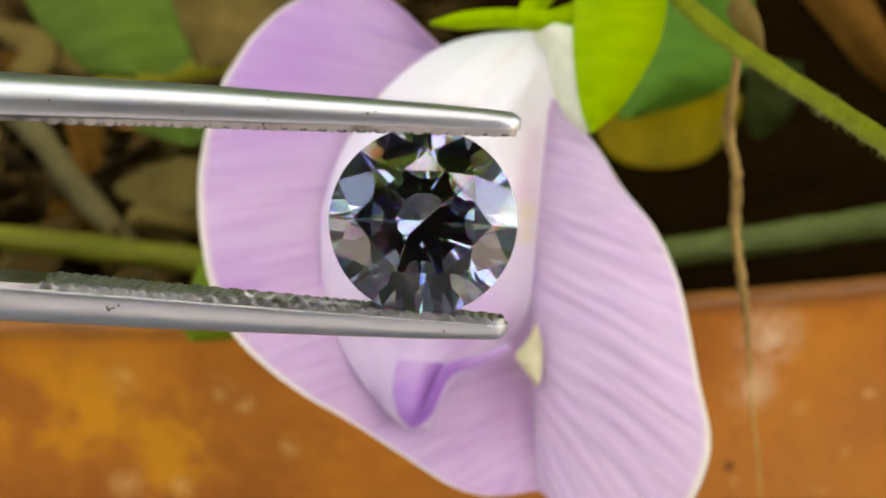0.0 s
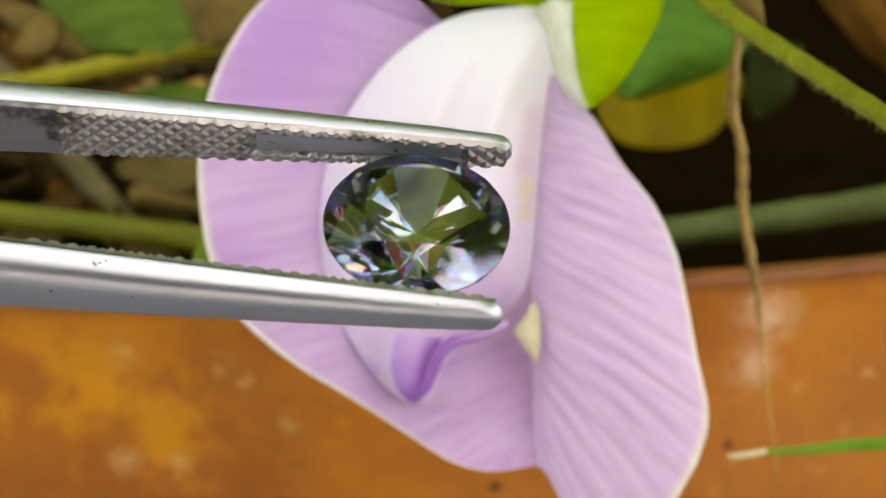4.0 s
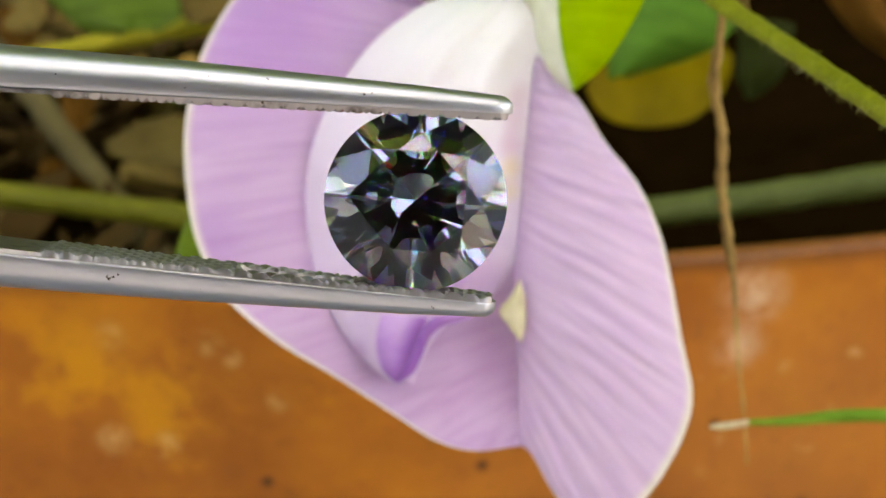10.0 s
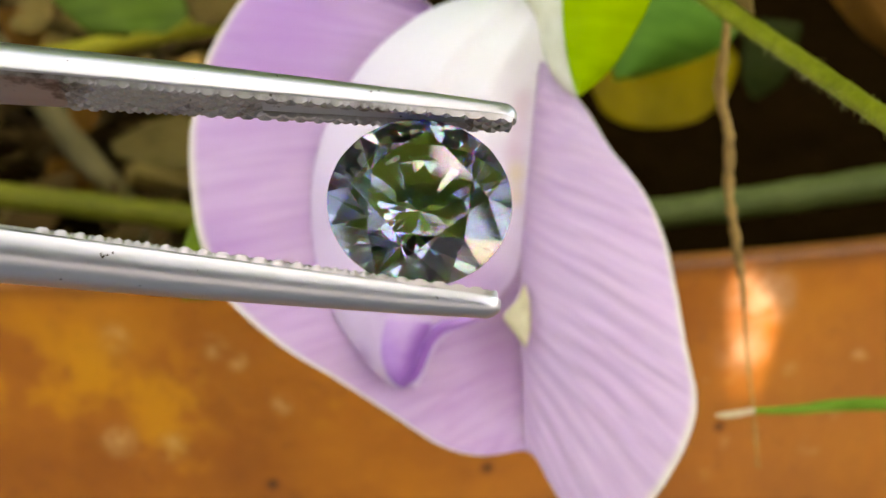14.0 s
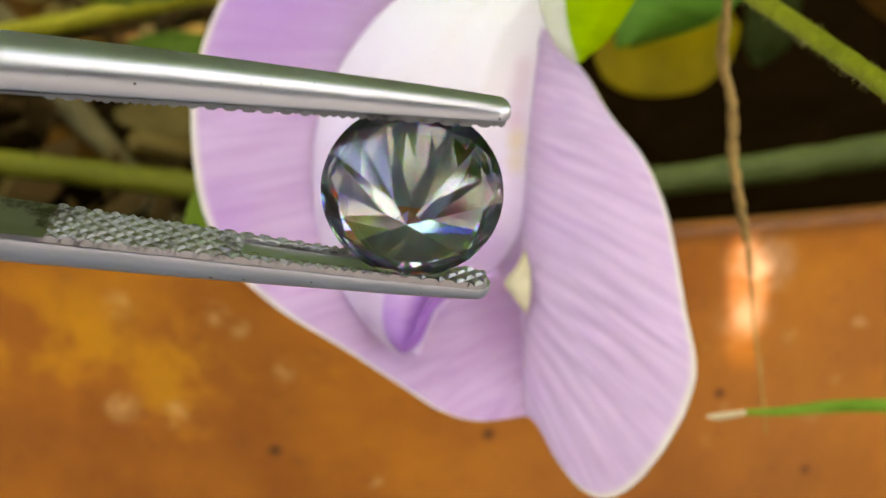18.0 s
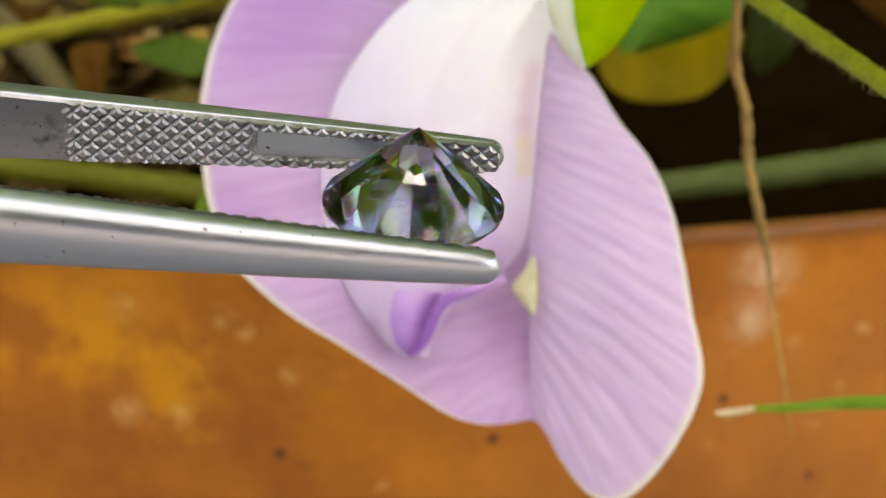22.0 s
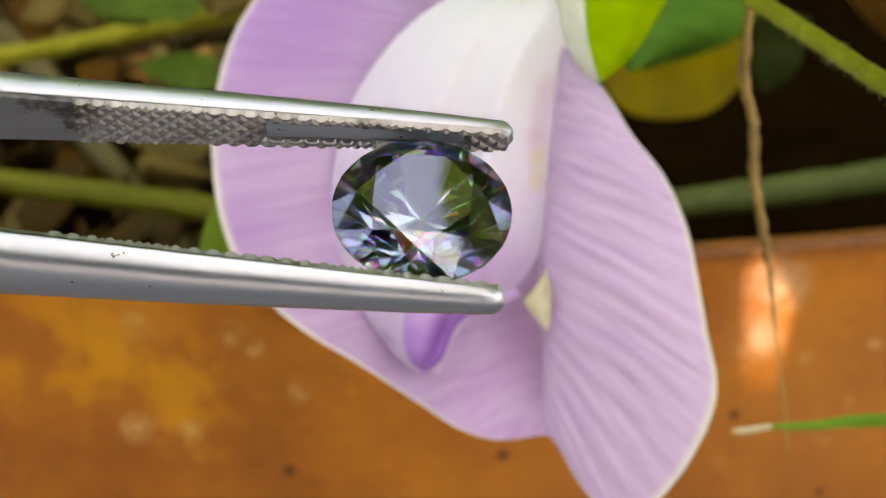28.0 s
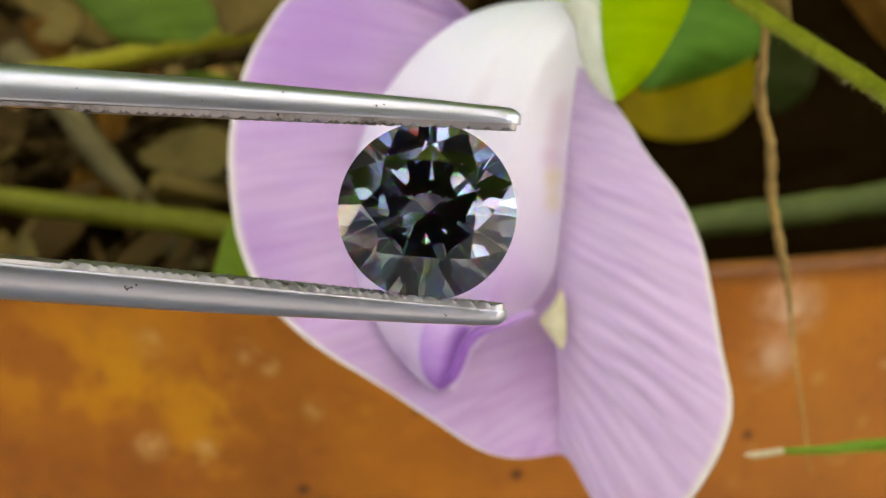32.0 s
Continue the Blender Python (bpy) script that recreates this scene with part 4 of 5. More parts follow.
leaf("green_leaf", "mid green leaf behind the hairy stem", [(17.16, 165.67, 175.93), (14.97, 165.01, 170.65), (13.90, 164.74, 166.60), (13.74, 164.96, 164.02), (14.20, 164.86, 163.72)],
     [(23.55, 163.65, 176.19), (24.32, 163.28, 171.80), (23.77, 163.30, 168.65), (21.20, 163.53, 166.12), (15.10, 164.88, 163.80)], lobe(2.2), LEAF_GREEN, k=1.3)
leaf("yellow_leaf", "yellowing leaf above the soil", [(12.87, 176.45, 160.56), (13.82, 175.84, 158.70), (15.75, 175.46, 157.53), (18.67, 175.37, 157.24), (22.21, 176.55, 157.63), (24.82, 178.16, 159.36)],
     [(14.88, 183.50, 162.84), (17.00, 184.64, 163.11), (19.13, 185.70, 163.15), (22.18, 185.78, 163.38), (25.23, 185.69, 163.12), (26.44, 183.17, 161.82)], lobe(2), LEAF_YELLOW, k=1.4)
leaf("small_leaf", "small green leaf beside the flower", [(-17.07, 151.12, 157.05), (-18.59, 150.87, 156.25), (-19.31, 150.41, 154.85), (-19.82, 149.82, 153.05), (-20.24, 149.37, 151.65), (-19.61, 149.02, 150.56)],
     [(-16.38, 150.16, 157.32), (-15.12, 149.64, 155.71), (-14.50, 148.99, 153.72), (-14.92, 148.47, 152.13), (-16.18, 148.11, 151.02), (-19.44, 148.98, 150.44)], lobe(0.8), SMALL_LEAF, 30, 18)
leaf("dead_leaf", "rusty brown dead leaf", [(37.95, 241.01, 165.10), (41.16, 239.79, 161.35), (44.36, 238.57, 157.60), (48.21, 237.16, 153.23), (52.71, 236.14, 150.11)],
     [(45.13, 241.40, 166.31), (48.98, 239.98, 161.93), (50.88, 238.77, 158.19), (52.79, 237.75, 155.07), (55.34, 236.74, 151.95)], lobe(3), RUST)
leaf("dry_leaf", "pale dry leaf lit from above", [(-53.97, 257.32, 150.58), (-52.57, 258.19, 153.26), (-50.46, 258.63, 154.60), (-48.70, 258.30, 153.58)], [(-52.61, 252.16, 150.87), (-50.19, 252.05, 150.52), (-48.12, 252.36, 151.50), (-47.98, 256.09, 153.27)], lobe(1), DRY, 16, 10)
leaf("dry_leaf", "tan dry leaf on the soil", [(-39.76, 243.00, 138.87), (-35.03, 243.83, 141.42), (-30.31, 244.03, 142.04), (-28.28, 243.61, 140.74)], [(-37.56, 232.88, 140.07), (-33.03, 232.47, 138.81), (-29.14, 232.46, 138.79), (-27.41, 238.12, 140.03)], lobe(-0.6), DULL, 16, 10)

leaf("green_leaf", "dull green leaf low behind the flower", [(-34.68, 222.0, 152.05), (-31.88, 222.0, 152.81), (-28.79, 222.0, 153.19), (-25.73, 222.0, 152.70)],
     [(-32.92, 218.0, 151.36), (-30.23, 218.0, 150.32), (-27.53, 218.0, 149.52), (-25.26, 218.0, 150.45)], lobe(0.8), LEAF_DARK, 20, 12)
leaf("dead_leaf", "rusty brown dead leaf standing on the soil", [(-43.52, 235.0, 148.76), (-41.85, 235.0, 149.42), (-39.89, 235.0, 149.63), (-38.80, 235.0, 149.30)],
     [(-42.25, 232.0, 144.32), (-41.02, 232.0, 143.00), (-39.69, 232.0, 143.67), (-38.75, 232.0, 145.99)], lobe(0.8), RUST, 20, 12)
leaf("dead_leaf", "curled brown dead leaf among the stems", [(-56.19, 260.0, 151.97), (-55.28, 260.0, 149.08), (-53.65, 260.0, 146.18)],
     [(-49.52, 255.0, 152.89), (-48.97, 255.0, 150.06), (-50.90, 255.0, 146.84)], lobe(1.0), RUST, 20, 12)
for low, high in (([(-34.24, 230.0, 151.79), (-33.45, 230.0, 152.31), (-32.32, 230.0, 152.05)], [(-33.96, 230.0, 150.69), (-33.15, 230.0, 150.24), (-32.23, 230.0, 151.15)]),
                  ([(-38.05, 230.0, 154.87), (-37.40, 230.0, 155.26), (-36.65, 230.0, 154.88)], [(-37.85, 230.0, 153.72), (-37.22, 230.0, 153.46), (-36.56, 230.0, 154.11)]),
                  ([(-52.09, 230.0, 149.35), (-51.23, 230.0, 149.81), (-50.19, 230.0, 149.03)], [(-52.06, 230.0, 147.72), (-51.20, 230.0, 147.20), (-50.13, 230.0, 147.99)])):
    leaf("dry_leaf", "tiny pale dry leaf scrap caught among the stems", low, high, lobe(0.3), STRAW, 12, 8)
leaf("green_leaf", "green leaf with deep shade put into its colour", [(42.13, 290.0, 145.16), (42.71, 290.0, 141.13), (42.50, 290.0, 137.06), (43.85, 290.0, 133.78)],
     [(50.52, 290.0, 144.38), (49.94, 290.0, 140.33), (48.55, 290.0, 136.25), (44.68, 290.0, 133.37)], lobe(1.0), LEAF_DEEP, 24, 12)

TENDRIL_TOP = Vector((17.96, 128.91, 177.66))


def soil_leaves():
    """Curled dry leaves lying on the soil, each a thing with blade, midrib and stalk."""
    rnd = random.Random(21)
    for k in range(44):
        x, y = rnd.uniform(-85, -4), rnd.uniform(188, 430)
        ln, wd, curl = rnd.uniform(14, 30), rnd.uniform(5, 10), rnd.uniform(1.0, 4.0)
        if k >= 22:
            x, y, ln, wd, curl = rnd.uniform(-88, -16), rnd.uniform(215, 420), 1.5 * ln, 2.1 * wd, 0.8 * curl
        lf = thing("dry_leaf", "curled dry brown leaf lying on the soil", "leaf", "dry leaves on the soil")
        mat = (DRY, LITTER, RUST, LITTER)[k % 4] if k < 22 else (DULL, LITTER, DULL, DRY, LITTER)[k % 5]
        verts, faces, uvs = [], [], []
        for i in range(17):
            s = i / 16
            w = wd * math.sin(math.pi * (0.03 + 0.95 * s)) ** 0.75
            for j in range(9):
                v = j / 4 - 1
                verts.append(Vector(((s - 0.5) * ln, v * w * 0.5, curl * (abs(v) ** 1.5 + 2 * (s - 0.5) ** 2) + 0.5 * noise.noise((s * 5 + k, v * 2, 0)))) * MM)
                uvs.append((s, 0.5 + 0.4 * v))
        for i in range(16):
            for j in range(8):
                faces.append((i * 9 + j, i * 9 + j + 1, i * 9 + j + 10, i * 9 + j + 9))
        part("blade", mesh_of("blade", verts, faces, mat, True, uvs), lf)
        part("midrib", tube("midrib", [((s - 0.5) * ln, 0, 2 * curl * (s - 0.5) ** 2 - 0.05) for s in (0, 0.25, 0.5, 0.75, 0.98)], [0.35, 0.25, 0.1], mat, 6, 16), lf)
        part("stalk", tube("stalk", [(-0.5 * ln, 0, 0.5 * curl - 0.05), (-0.62 * ln, 0.4, 0.4 * curl), (-0.75 * ln, 1.2, 0.6 * curl)], [0.35, 0.25], mat, 6, 10), lf)
        lf.matrix_world = pose(x * MM, y * MM, (SOIL_Z + 4.0 + rnd.uniform(0, 3)) * MM, rnd.uniform(-25, 25), rnd.uniform(-25, 25), rnd.uniform(0, 360))


soil_leaves()


def build_tendril():
    td = thing("dry_tendril", "twisted dry brown tendril hanging from the stem", "tendril")
    td.location = TENDRIL_TOP * MM
    pts = [(17.96, 128.91, 177.66), (17.82, 130.79, 175.37), (18.09, 133.14, 172.91), (18.22, 135.18, 169.47), (18.96, 137.18, 165.92), (19.28, 139.02, 161.87), (20.15, 140.94, 158.07), (20.95, 142.82, 154.15), (21.36, 142.02, 148.45), (21.87, 141.70, 144.24), (22.23, 141.37, 139.99)]
    part("strand", tube("strand", pts, [0.30, 0.27, 0.30, 0.37, 0.36, 0.28, 0.17, 0.12, 0.10], TENDRIL, 10, 200, 0.22, 2, 0.25, 0.7), td)
    off = [Vector(p) + Vector((0.28 * math.sin(i * 1.7), 0.2, 0)) for i, p in enumerate(pts[:8])]
    part("strand", tube("strand", off, [0.18, 0.22, 0.25, 0.2, 0.15], TENDRIL, 8, 160, 0.3, 4, 0.3), td)
    part("dead_node", sheet("dead_node", [(16.54, 127.13, 178.67), (17.08, 127.11, 177.63), (18.21, 127.43, 176.34), (18.98, 127.81, 175.91)], [(17.14, 128.16, 180.23), (18.34, 127.73, 178.90), (18.92, 127.80, 177.50), (19.09, 127.84, 176.01)], lambda s, r: 0.6 * math.sin(math.pi * r), DRY, 20, 12), td, "dead tan leaf node")
    for ob in td.children:
        ob.location = -TENDRIL_TOP * MM
    return td


tendril = build_tendril()


def build_blade():
    bl = thing("grass_blade", "thin green grass blade with a dried pale tip", "grass")
    a = [(21.03, 137.06, 142.89), (23.91, 137.05, 142.86), (27.12, 137.11, 143.05), (31.46, 137.11, 143.05), (39.16, 136.90, 142.40)]
    b = [(21.03, 137.19, 143.27), (23.91, 137.25, 143.47), (27.12, 137.38, 143.89), (31.46, 137.42, 144.00), (39.16, 137.35, 143.77)]
    part("blade", sheet("blade", a, b, lambda s, r: 0.2 * math.sin(math.pi * r), BLADE, 40, 8, 0.12), bl)
    a = [(18.27, 136.81, 142.78), (19.17, 136.86, 142.59), (21.03, 137.06, 142.89)]
    b = [(18.19, 136.86, 142.93), (19.17, 137.02, 143.08), (21.03, 137.19, 143.27)]
    part("dried_tip", sheet("dried_tip", a, b, lambda s, r: 0.15 * math.sin(math.pi * r), BLADE_TIP, 16, 6, 0.12), bl, "dried straw-coloured tip")
    return bl


blade = build_blade()


# ---- the tweezers ----
TIP, BACK = 3.15, -112.0


def jaw_width(x):
    return float(np.interp(x, [-112, -90, -60, -30, -15, -8, 0, 2.4, 3.15], [9.0, 9.5, 8.0, 4.6, 2.85, 2.2, 1.5, 1.25, 1.1]))


def jaw_depth(x):
    return float(np.interp(x, [-112, -60, -30, -15, -8, 0, 2.0, 3.15], [1.7, 1.85, 1.8, 1.44, 1.20, 0.80, 0.66, 0.58]))


def jaw_face(x):
    """Height of the inner face over the middle line."""
    return 3.30 + (x - 1.0) * math.tan(radians(1.62))


def jaw_mesh(sign):
    xs = [BACK, -100, -80, -60, -45, -30, -24, -20] + list(np.linspace(-18, 2.4, 36)) + [TIP - 0.55 * (1 - math.sin(a)) for a in np.linspace(0.25, math.pi / 2, 9)]
    n = 40
    verts, faces = [], []
    for x in xs:
        w, h, z0 = jaw_width(min(x, 2.6)), jaw_depth(x), jaw_face(x)
        e = max(0.0, (x - (TIP - 0.55)) / 0.55)
        w *= math.sqrt(max(0.02, 1 - e * e))
        h *= 1 - 0.45 * e ** 3
        for j in range(n):
            a = 2 * math.pi * j / n
            cy, cz = math.cos(a), math.sin(a)
            y = 0.5 * w * math.copysign(abs(cy) ** (0.72 if cz > 0 else 0.12), cy)
            z = 0.22 + (0.78 if cz > 0 else 0.22) * math.copysign(abs(cz) ** (0.80 if cz > 0 else 0.45), cz)
            verts.append((x * MM, y * MM, sign * (z0 + z * h) * MM))
    m = len(xs)
    for i in range(m - 1):
        for j in range(n):
            q = (i * n + j, i * n + (j + 1) % n, (i + 1) * n + (j + 1) % n, (i + 1) * n + j)
            faces.append(q[::-1] if sign > 0 else q)
    faces.append(tuple(range(n)))
    faces.append(tuple((m - 1) * n + j for j in range(n))[::-1])
    return mesh_of("jaw", verts, faces, STEEL)


def grip_mesh(sign):
    """Diamond knurling on the inner face, with a smooth groove behind the tip."""
    nx, ny = 500, 40
    pitch, slope = 0.65, 1.04
    verts, faces = [], []
    for i in range(nx):
        x = -17.0 + (TIP - 0.12 + 17.0) * i / (nx - 1)
        e = max(0.0, (x - (TIP - 0.55)) / 0.55)
        w = jaw_width(min(x, 2.6)) * 0.985 * math.sqrt(max(0.02, 1 - e * e))
        for j in range(ny):
            v = j / (ny - 1) - 0.5
            y = v * w
            a = ((x + slope * y) / pitch) % 1.0
            b = ((x - slope * y) / pitch) % 1.0
            h = min(1 - abs(2 * a - 1), 1 - abs(2 * b - 1))
            z = 0.11 + 0.12 * min(h * 2.0, 0.88 + 0.12 * h)
            gx = min(1.0, max(0.0, (x + 6.2) / 0.3), max(0.0, (1.6 - x) / 0.3))
            gy = min(1.0, max(0.0, (0.30 * w - abs(y)) / 0.06))
            start = min(1.0, max(0.0, (x + 13.0 + 0.25 * noise.noise((y * 3, 0, sign))) / 0.2))
            z = 0.12 + (z - 0.12) * start
            z = z + (-0.02 - z) * max(0.0, min(gx, gy))
            if i in (0, nx - 1) or j in (0, ny - 1):
                z = -0.03
            verts.append((x * MM, y * MM, sign * (jaw_face(x) - z) * MM))
    for i in range(nx - 1):
        for j in range(ny - 1):
            q = (i * ny + j, (i + 1) * ny + j, (i + 1) * ny + j + 1, i * ny + j + 1)
            faces.append(q if sign < 0 else q[::-1])
    return mesh_of("knurled_grip", verts, faces, STEEL_GRIP, False)


tweezers = thing("tweezers", "satin steel gem tweezers with knurled grooved tips", "tweezers")
for sgn in (1, -1):
    jaw = part("jaw", jaw_mesh(sgn), tweezers, "satin steel tweezer arm with a rounded tip")
    part("knurled_grip", grip_mesh(sgn), jaw, "diamond-knurled gripping face with worn dark patches")
part("joint", box_mesh("joint", (-0.1165, -0.0045, -0.0021), (-0.098, 0.0045, 0.0021), STEEL, 0.0008), tweezers, "welded steel joint")


# ---- the cut stone ----
def cut(bm, point, normal):
    r = bmesh.ops.bisect_plane(bm, geom=bm.verts[:] + bm.edges[:] + bm.faces[:], dist=1e-7, plane_co=point, plane_no=normal, clear_outer=True)
    edges = [e for e in r["geom_cut"] if isinstance(e, bmesh.types.BMEdge)]
    bmesh.ops.holes_fill(bm, edges=[e for e in edges if e.is_boundary])


def plane_of(a, b, c):
    n = (b - a).cross(c - a).normalized()
    return n if n.dot(a) > 0 else -n


def gem_mesh(size, spin):
    """Round brilliant: table, 8 stars, 8 kites, 16 upper and 16 lower halves, 8 mains, faceted girdle; its axis is z."""
    R, gd, table = 0.5, 0.016, 0.290
    tc, tp = math.tan(radians(34.0)), math.tan(radians(42.0))
    at = lambda r, az, z: Vector((r * math.cos(radians(az)), r * math.sin(radians(az)), z))
    bm = bmesh.new()
    bmesh.ops.create_cone(bm, cap_ends=True, segments=96, radius1=R, radius2=R, depth=1.6)
    zt = gd + (R - table) * tc
    planes = [(Vector((0, 0, zt)), Vector((0, 0, 1)))]
    star, low = 0.364, 0.115
    for k in range(8):
        az, nxt = 45 * k + spin, 45 * (k + 1) + spin
        mid = 0.5 * (az + nxt)
        planes.append((at(R, az, gd), at(tc, az, 1).normalized()))
        planes.append((at(R, az, -gd), at(tp, az, -1).normalized()))
        c = at(star, mid, gd + (R - star * math.cos(radians(mid - az))) * tc)
        t1, t2 = at(table, az, zt), at(table, nxt, zt)
        planes.append((c, plane_of(t1, t2, c)))
        lo = at(low, mid, -gd - (R - low * math.cos(radians(mid - az))) * tp)
        for end in (az, nxt):
            a, b = at(R, end, gd), at(R, mid, gd)
            planes.append((c, plane_of(a, b, c)))
            a, b = at(R, end, -gd), at(R, mid, -gd)
            planes.append((lo, plane_of(a, b, lo)))
    for co, no in planes:
        cut(bm, co, no)
    bmesh.ops.recalc_face_normals(bm, faces=bm.faces)
    for v in bm.verts:
        v.co = v.co * size
    bm.verts.index_update()
    bm.normal_update()
    kinds = {"table_facet": [], "crown": [], "girdle": [], "pavilion": []}
    for f in bm.faces:
        z = f.normal.z
        kinds["table_facet" if z > 0.98 else "crown" if z > 0.1 else "girdle" if z > -0.1 else "pavilion"].append(f)
    meshes = {}
    for name, fs in kinds.items():
        index, verts, faces = {}, [], []
        for f in fs:
            for v in f.verts:
                if v.index not in index:
                    index[v.index] = len(verts)
                    verts.append(v.co.copy())
            faces.append([index[v.index] for v in f.verts])
        meshes[name] = mesh_of(name, verts, faces, STONE, False)
    bm.free()
    return meshes


gem = thing("cut_gemstone", "round brilliant-cut smoky grey-blue gemstone held in steel tweezers", "gemstone")
for facet_name, facet_mesh in gem_mesh(0.0065, 22.5).items():
    part(facet_name, facet_mesh, gem)

# the filming phone, which the stone mirrors as a dark shape
phone = thing("phone", "black phone that films, mirrored darkly in the stone", "phone")
ph = part("body", box_mesh("body", (-0.112, -0.008, -0.026), (0.036, 0.0, 0.046), PHONE, 0.003), phone)
phone.matrix_world = pose(0.0, -0.014, 0.204, -18, 0, 0)

# ---- what moves ----
GEM_TILT = 6.0


def motions():
    rows = [
    (0, -0.00164, 0.07052, 0.18077, -7.87, 3.53, -1.20), (0.5, -0.00117, 0.07034, 0.18062, -6.68, 3.44, -0.80),
    (1, -0.00131, 0.07026, 0.17940, -4.89, 3.37, -1.15), (1.5, -0.00100, 0.07015, 0.17985, -11.01, 3.66, -1.00),
    (2, -0.00142, 0.06899, 0.18030, -14.12, 3.88, -1.18), (2.5, -0.00131, 0.06951, 0.18025, -20.82, 3.96, -1.24),
    (3, -0.00127, 0.06941, 0.18028, -25.81, 4.24, -1.23), (3.5, -0.00201, 0.06987, 0.18043, -39.03, 4.40, -1.54),
    (4, -0.00175, 0.07052, 0.17947, -51.08, 4.41, -1.41), (4.5, -0.00157, 0.07090, 0.18033, -62.46, 4.50, -1.49),
    (5.3, -0.00157, 0.07100, 0.18029, -66.67, 4.63, -1.58), (6.5, -0.00169, 0.07168, 0.18004, -52.97, 4.88, -1.71),
    (7, -0.00149, 0.07146, 0.17974, -39.91, 4.72, -1.63), (7.5, -0.00118, 0.07143, 0.17990, -31.54, 4.74, -1.59),
    (8, -0.00137, 0.07168, 0.17923, -25.42, 4.89, -1.49), (8.5, -0.00133, 0.07162, 0.17944, -18.06, 4.78, -1.63),
    (9, -0.00141, 0.07173, 0.17951, -13.37, 4.72, -1.57), (9.5, -0.00125, 0.07188, 0.17937, -10.37, 4.62, -1.66),
    (10, -0.00101, 0.07189, 0.17937, -8.40, 4.56, -1.66), (10.5, -0.00107, 0.07150, 0.17925, -5.95, 4.59, -1.72),
    (11, -0.00112, 0.07137, 0.17964, 3.02, 4.74, -1.77), (11.5, -0.00123, 0.07137, 0.17919, -2.93, 4.81, -1.60),
    (12, -0.00139, 0.07157, 0.17978, -12.94, 4.89, -1.84), (12.5, -0.00132, 0.07153, 0.17923, -19.60, 5.07, -1.87),
    (13, -0.00124, 0.07081, 0.17957, -25.74, 5.28, -1.95), (13.5, -0.00104, 0.07082, 0.17983, -31.61, 5.30, -1.86),
    (14, -0.00098, 0.07101, 0.18006, -36.30, 5.26, -1.70), (14.5, -0.00099, 0.07101, 0.17991, -49.37, 5.20, -1.83),
    (15, -0.00097, 0.07097, 0.17982, -67.93, 5.37, -1.86), (15.2, -0.00058, 0.07155, 0.18045, -78.02, 5.37, -1.84),
    (15.5, -0.00072, 0.07191, 0.18115, -89.15, 5.38, -1.81), (16.5, -0.00100, 0.07158, 0.18036, -127.34, 5.37, -1.74),
    (17.5, -0.00134, 0.07151, 0.17950, -153.53, 5.37, -1.67), (17.7, -0.00132, 0.07137, 0.17950, -161.70, 5.55, -1.75),
    (18, -0.00124, 0.07102, 0.17910, -168.68, 5.92, -1.91), (18.5, -0.00081, 0.07093, 0.17950, -181.98, 6.19, -2.03),
    (19, -0.00091, 0.07105, 0.17928, -196.38, 6.28, -2.05), (19.5, -0.00107, 0.07050, 0.17897, -212.50, 5.75, -1.73),
    (20, -0.00102, 0.07009, 0.17892, -233.99, 4.76, -1.33), (20.5, -0.00140, 0.07010, 0.17875, -251.07, 4.29, -1.22),
    (21, -0.00143, 0.07112, 0.17879, -263.12, 4.00, -1.17), (21.5, -0.00162, 0.07051, 0.17822, -266.93, 3.89, -1.21),
    (22, -0.00178, 0.07085, 0.17877, -251.70, 4.15, -1.40), (22.5, -0.00149, 0.07118, 0.17927, -235.69, 4.67, -1.50),
    (23, -0.00147, 0.07100, 0.17921, -214.57, 5.16, -1.42), (23.5, -0.00141, 0.07175, 0.17908, -200.48, 4.84, -1.16),
    (24, -0.00180, 0.07174, 0.17862, -176.00, 4.02, -0.92), (24.5, -0.00143, 0.07116, 0.17901, -153.80, 3.59, -0.79),
    (25, -0.00208, 0.07086, 0.17786, -129.16, 3.73, -1.05), (25.5, -0.00188, 0.07086, 0.17826, -114.09, 3.76, -0.85),
    (26.5, -0.00208, 0.07117, 0.17833, -85.13, 3.44, -0.91), (27.5, -0.00225, 0.07148, 0.17840, -58.18, 3.70, -1.16),
    (28, -0.00227, 0.07208, 0.17850, -48.32, 3.64, -1.17), (28.5, -0.00230, 0.07281, 0.17845, -38.83, 3.68, -1.30),
    (29, -0.00199, 0.07280, 0.17862, -33.74, 3.56, -0.97), (29.5, -0.00234, 0.07302, 0.17891, -27.64, 3.48, -0.97),
    (30, -0.00232, 0.07285, 0.17883, -26.38, 3.55, -0.98), (30.5, -0.00244, 0.07228, 0.17931, -23.75, 3.50, -1.00),
    (31, -0.00264, 0.07223, 0.17863, -20.00, 3.48, -1.01), (31.5, -0.00280, 0.07222, 0.17886, -16.50, 3.55, -0.85),
    (32, -0.00288, 0.07229, 0.17905, -14.54, 3.72, -0.91),
    ]
    walk(tweezers, [(t, pose(x, y, z, a, b, c)) for t, x, y, z, a, b, c in rows])
    walk(gem, [(t, pose(x, y, z, a, b, c) @ pose(0, 0, 0, 90 - GEM_TILT, 0, 0)) for t, x, y, z, a, b, c in rows])

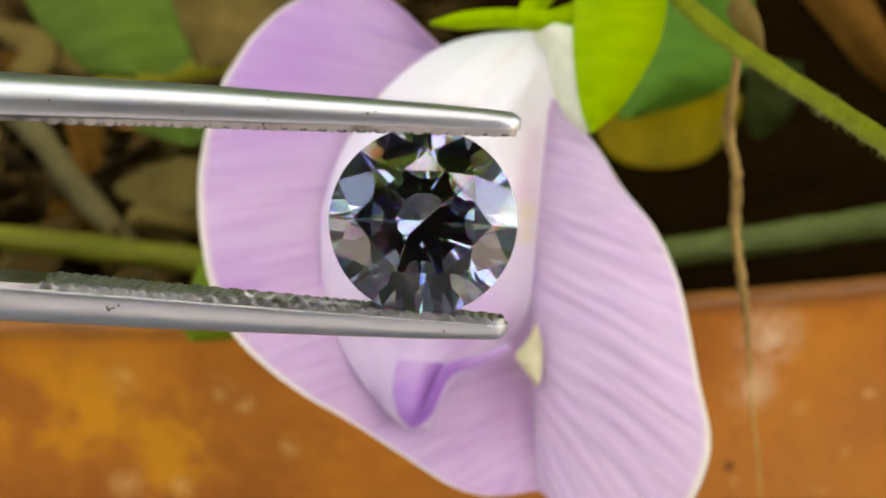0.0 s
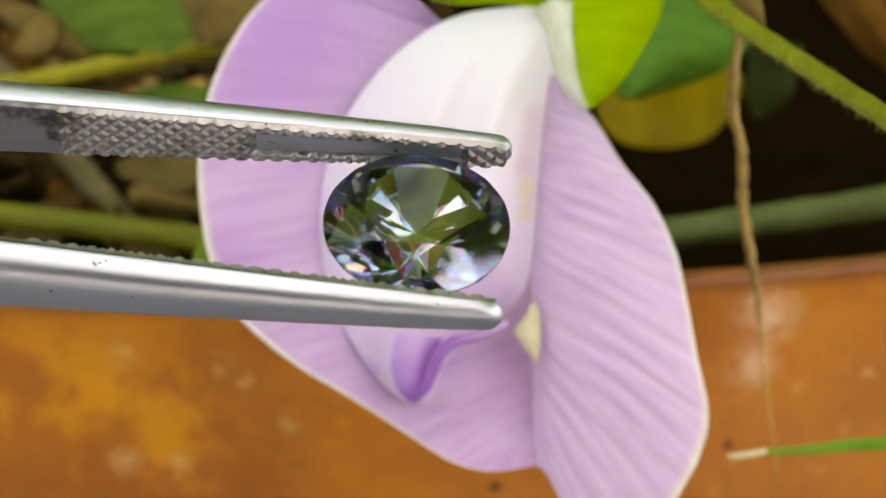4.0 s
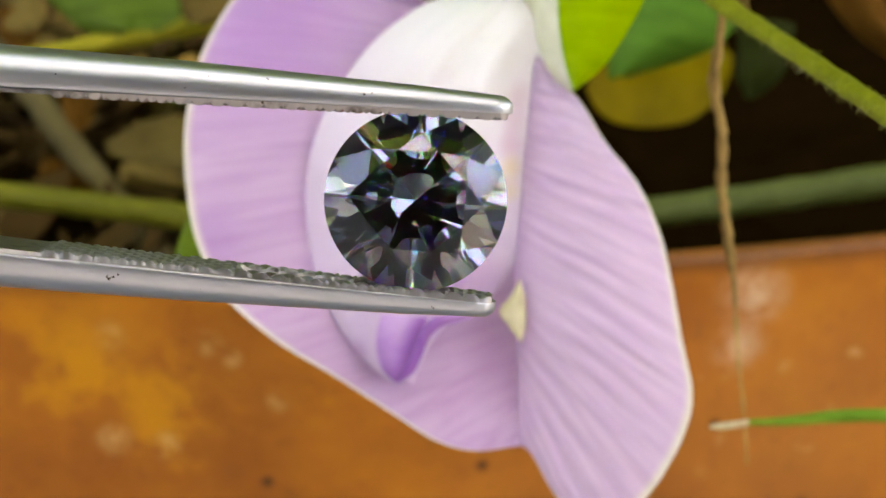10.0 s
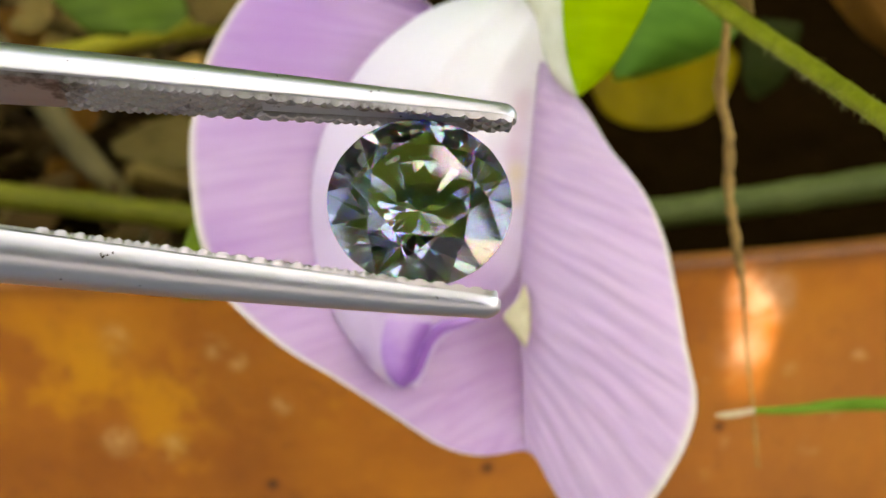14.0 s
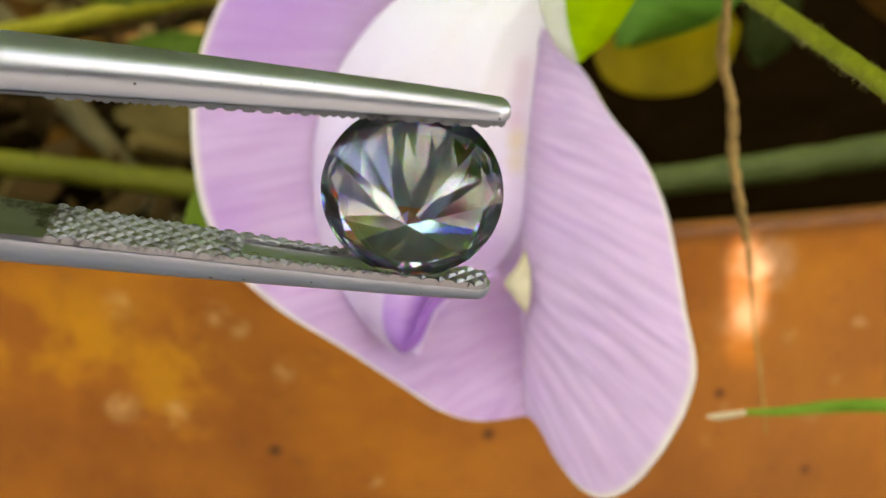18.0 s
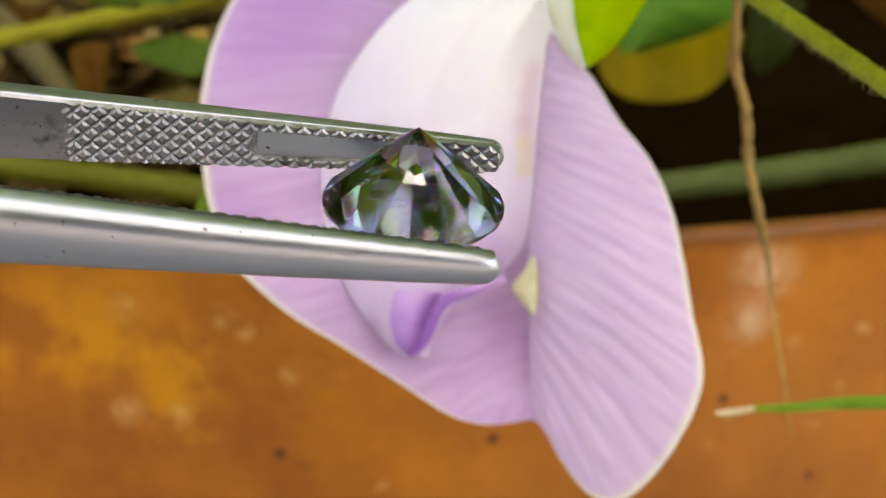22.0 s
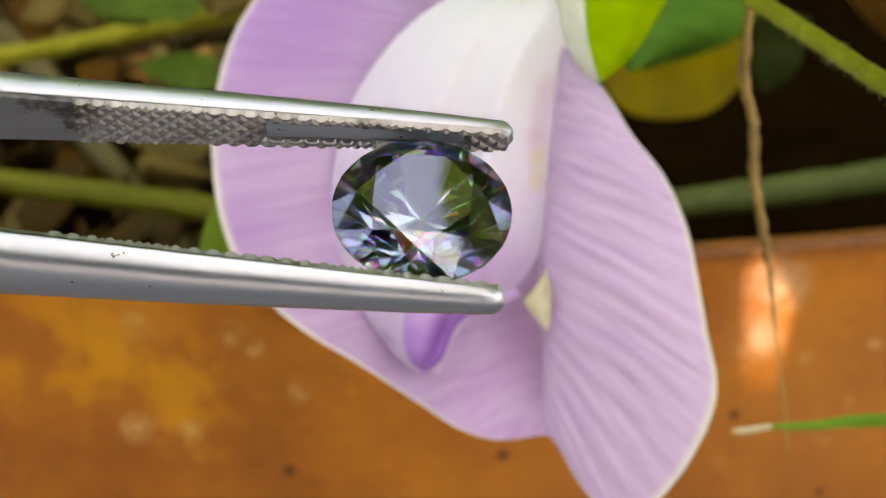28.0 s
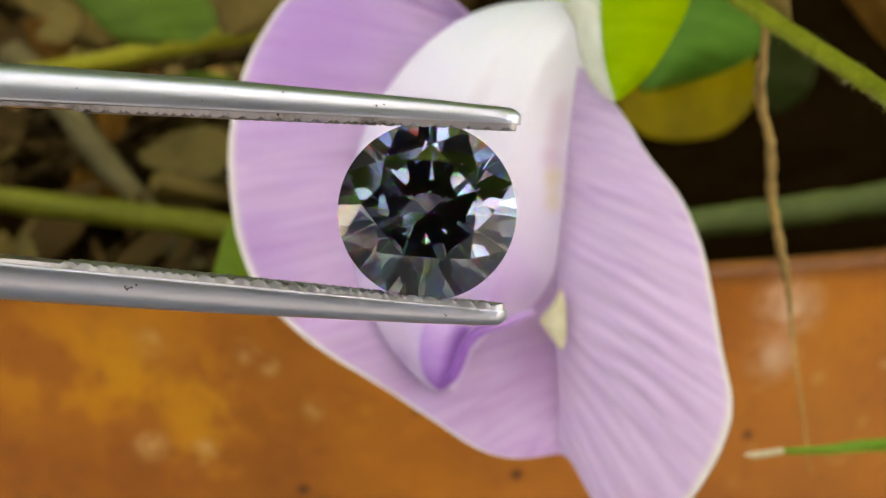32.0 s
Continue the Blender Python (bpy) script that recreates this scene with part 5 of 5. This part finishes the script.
    sway = [(0, 0.0), (2, -1.0), (4, 2.0), (6.5, 1.0), (9, 0.5), (11, 0.3), (12, 4.6), (13, 1.4), (15, 1.0), (15.5, 1.2), (18, 2.0), (20, 2.9), (22, 4.2), (24, 0.8), (25.5, 0.9), (28, 2.6), (29, 2.4), (32, 3.3)]
    walk(tendril, [(t, pose(*(TENDRIL_TOP * MM), 0, -a, 0)) for t, a in sway])
    nod = [(0, 0.8, -1.6), (1, 1.2, 0.0), (2, 0.4, -0.4), (3, 0.4, 0.3), (4, 1.0, 1.2), (6.5, 0.2, 0.2), (7, -0.4, -0.4), (8, -0.2, -0.6), (9, 0.55, 0.1), (10, 0.8, 1.8), (11, 1.0, 1.2), (11.5, 2.0, 3.3),
           (12, 3.6, 5.9), (12.5, 2.8, 4.5), (13, 0.9, 0.4), (14, 0.9, 2.9), (15, 0.8, 1.3), (15.5, 0.7, 0.6), (17.5, 0.4, 0.4), (18, 0.3, 0.4), (19, 0.0, 0.0), (20, 0.1, -0.5), (22, 0.5, 1.0), (23, 0.45, 0.7), (24, 0.3, -0.9),
           (25, 0.4, 0.3), (25.5, 0.5, 0.4), (28, 0.8, 0.84), (29, 0.3, 0.4), (30, 0.8, 1.7), (31, 0.4, -0.1), (32, 0.68, 0.5)]
    walk(blade, [(t, pose(u * MM, v * UPV.y * MM, v * UPV.z * MM)) for t, u, v in nod])

    # how far the added leaf stands clear of the beam, fading the spot
    aside = [(0, 3.0), (2, 3.0), (4, 3.5), (6.5, 5.5), (7, 6.8), (7.5, 9.5), (8, 13.0), (8.5, 11.0), (9, 7.2), (10, 5.0), (11, 4.0), (12, 3.0), (12.5, 4.5), (13, 7.8), (13.5, 11.0), (14, 13.0), (15, 10.8),
             (15.5, 10.5), (17.5, 10.0), (18, 10.2), (19, 13.0), (21, 12.5), (21.3, 6.0), (21.5, 3.0), (22, 3.0), (22.5, 6.0), (23, 9.3), (23.5, 13.0), (24.2, 12.0), (24.8, 5.0), (25, 4.0), (25.5, 4.5),
             (26.5, 8.0), (28, 13.0), (30, 12.5), (31, 10.8), (31.5, 7.5), (32, 4.5)]
    walk(cover, [(t, Matrix.Translation(COVER_AT) @ SUN_FRAME @ pose(a * MM, 0, 0)) for t, a in aside])


motions()
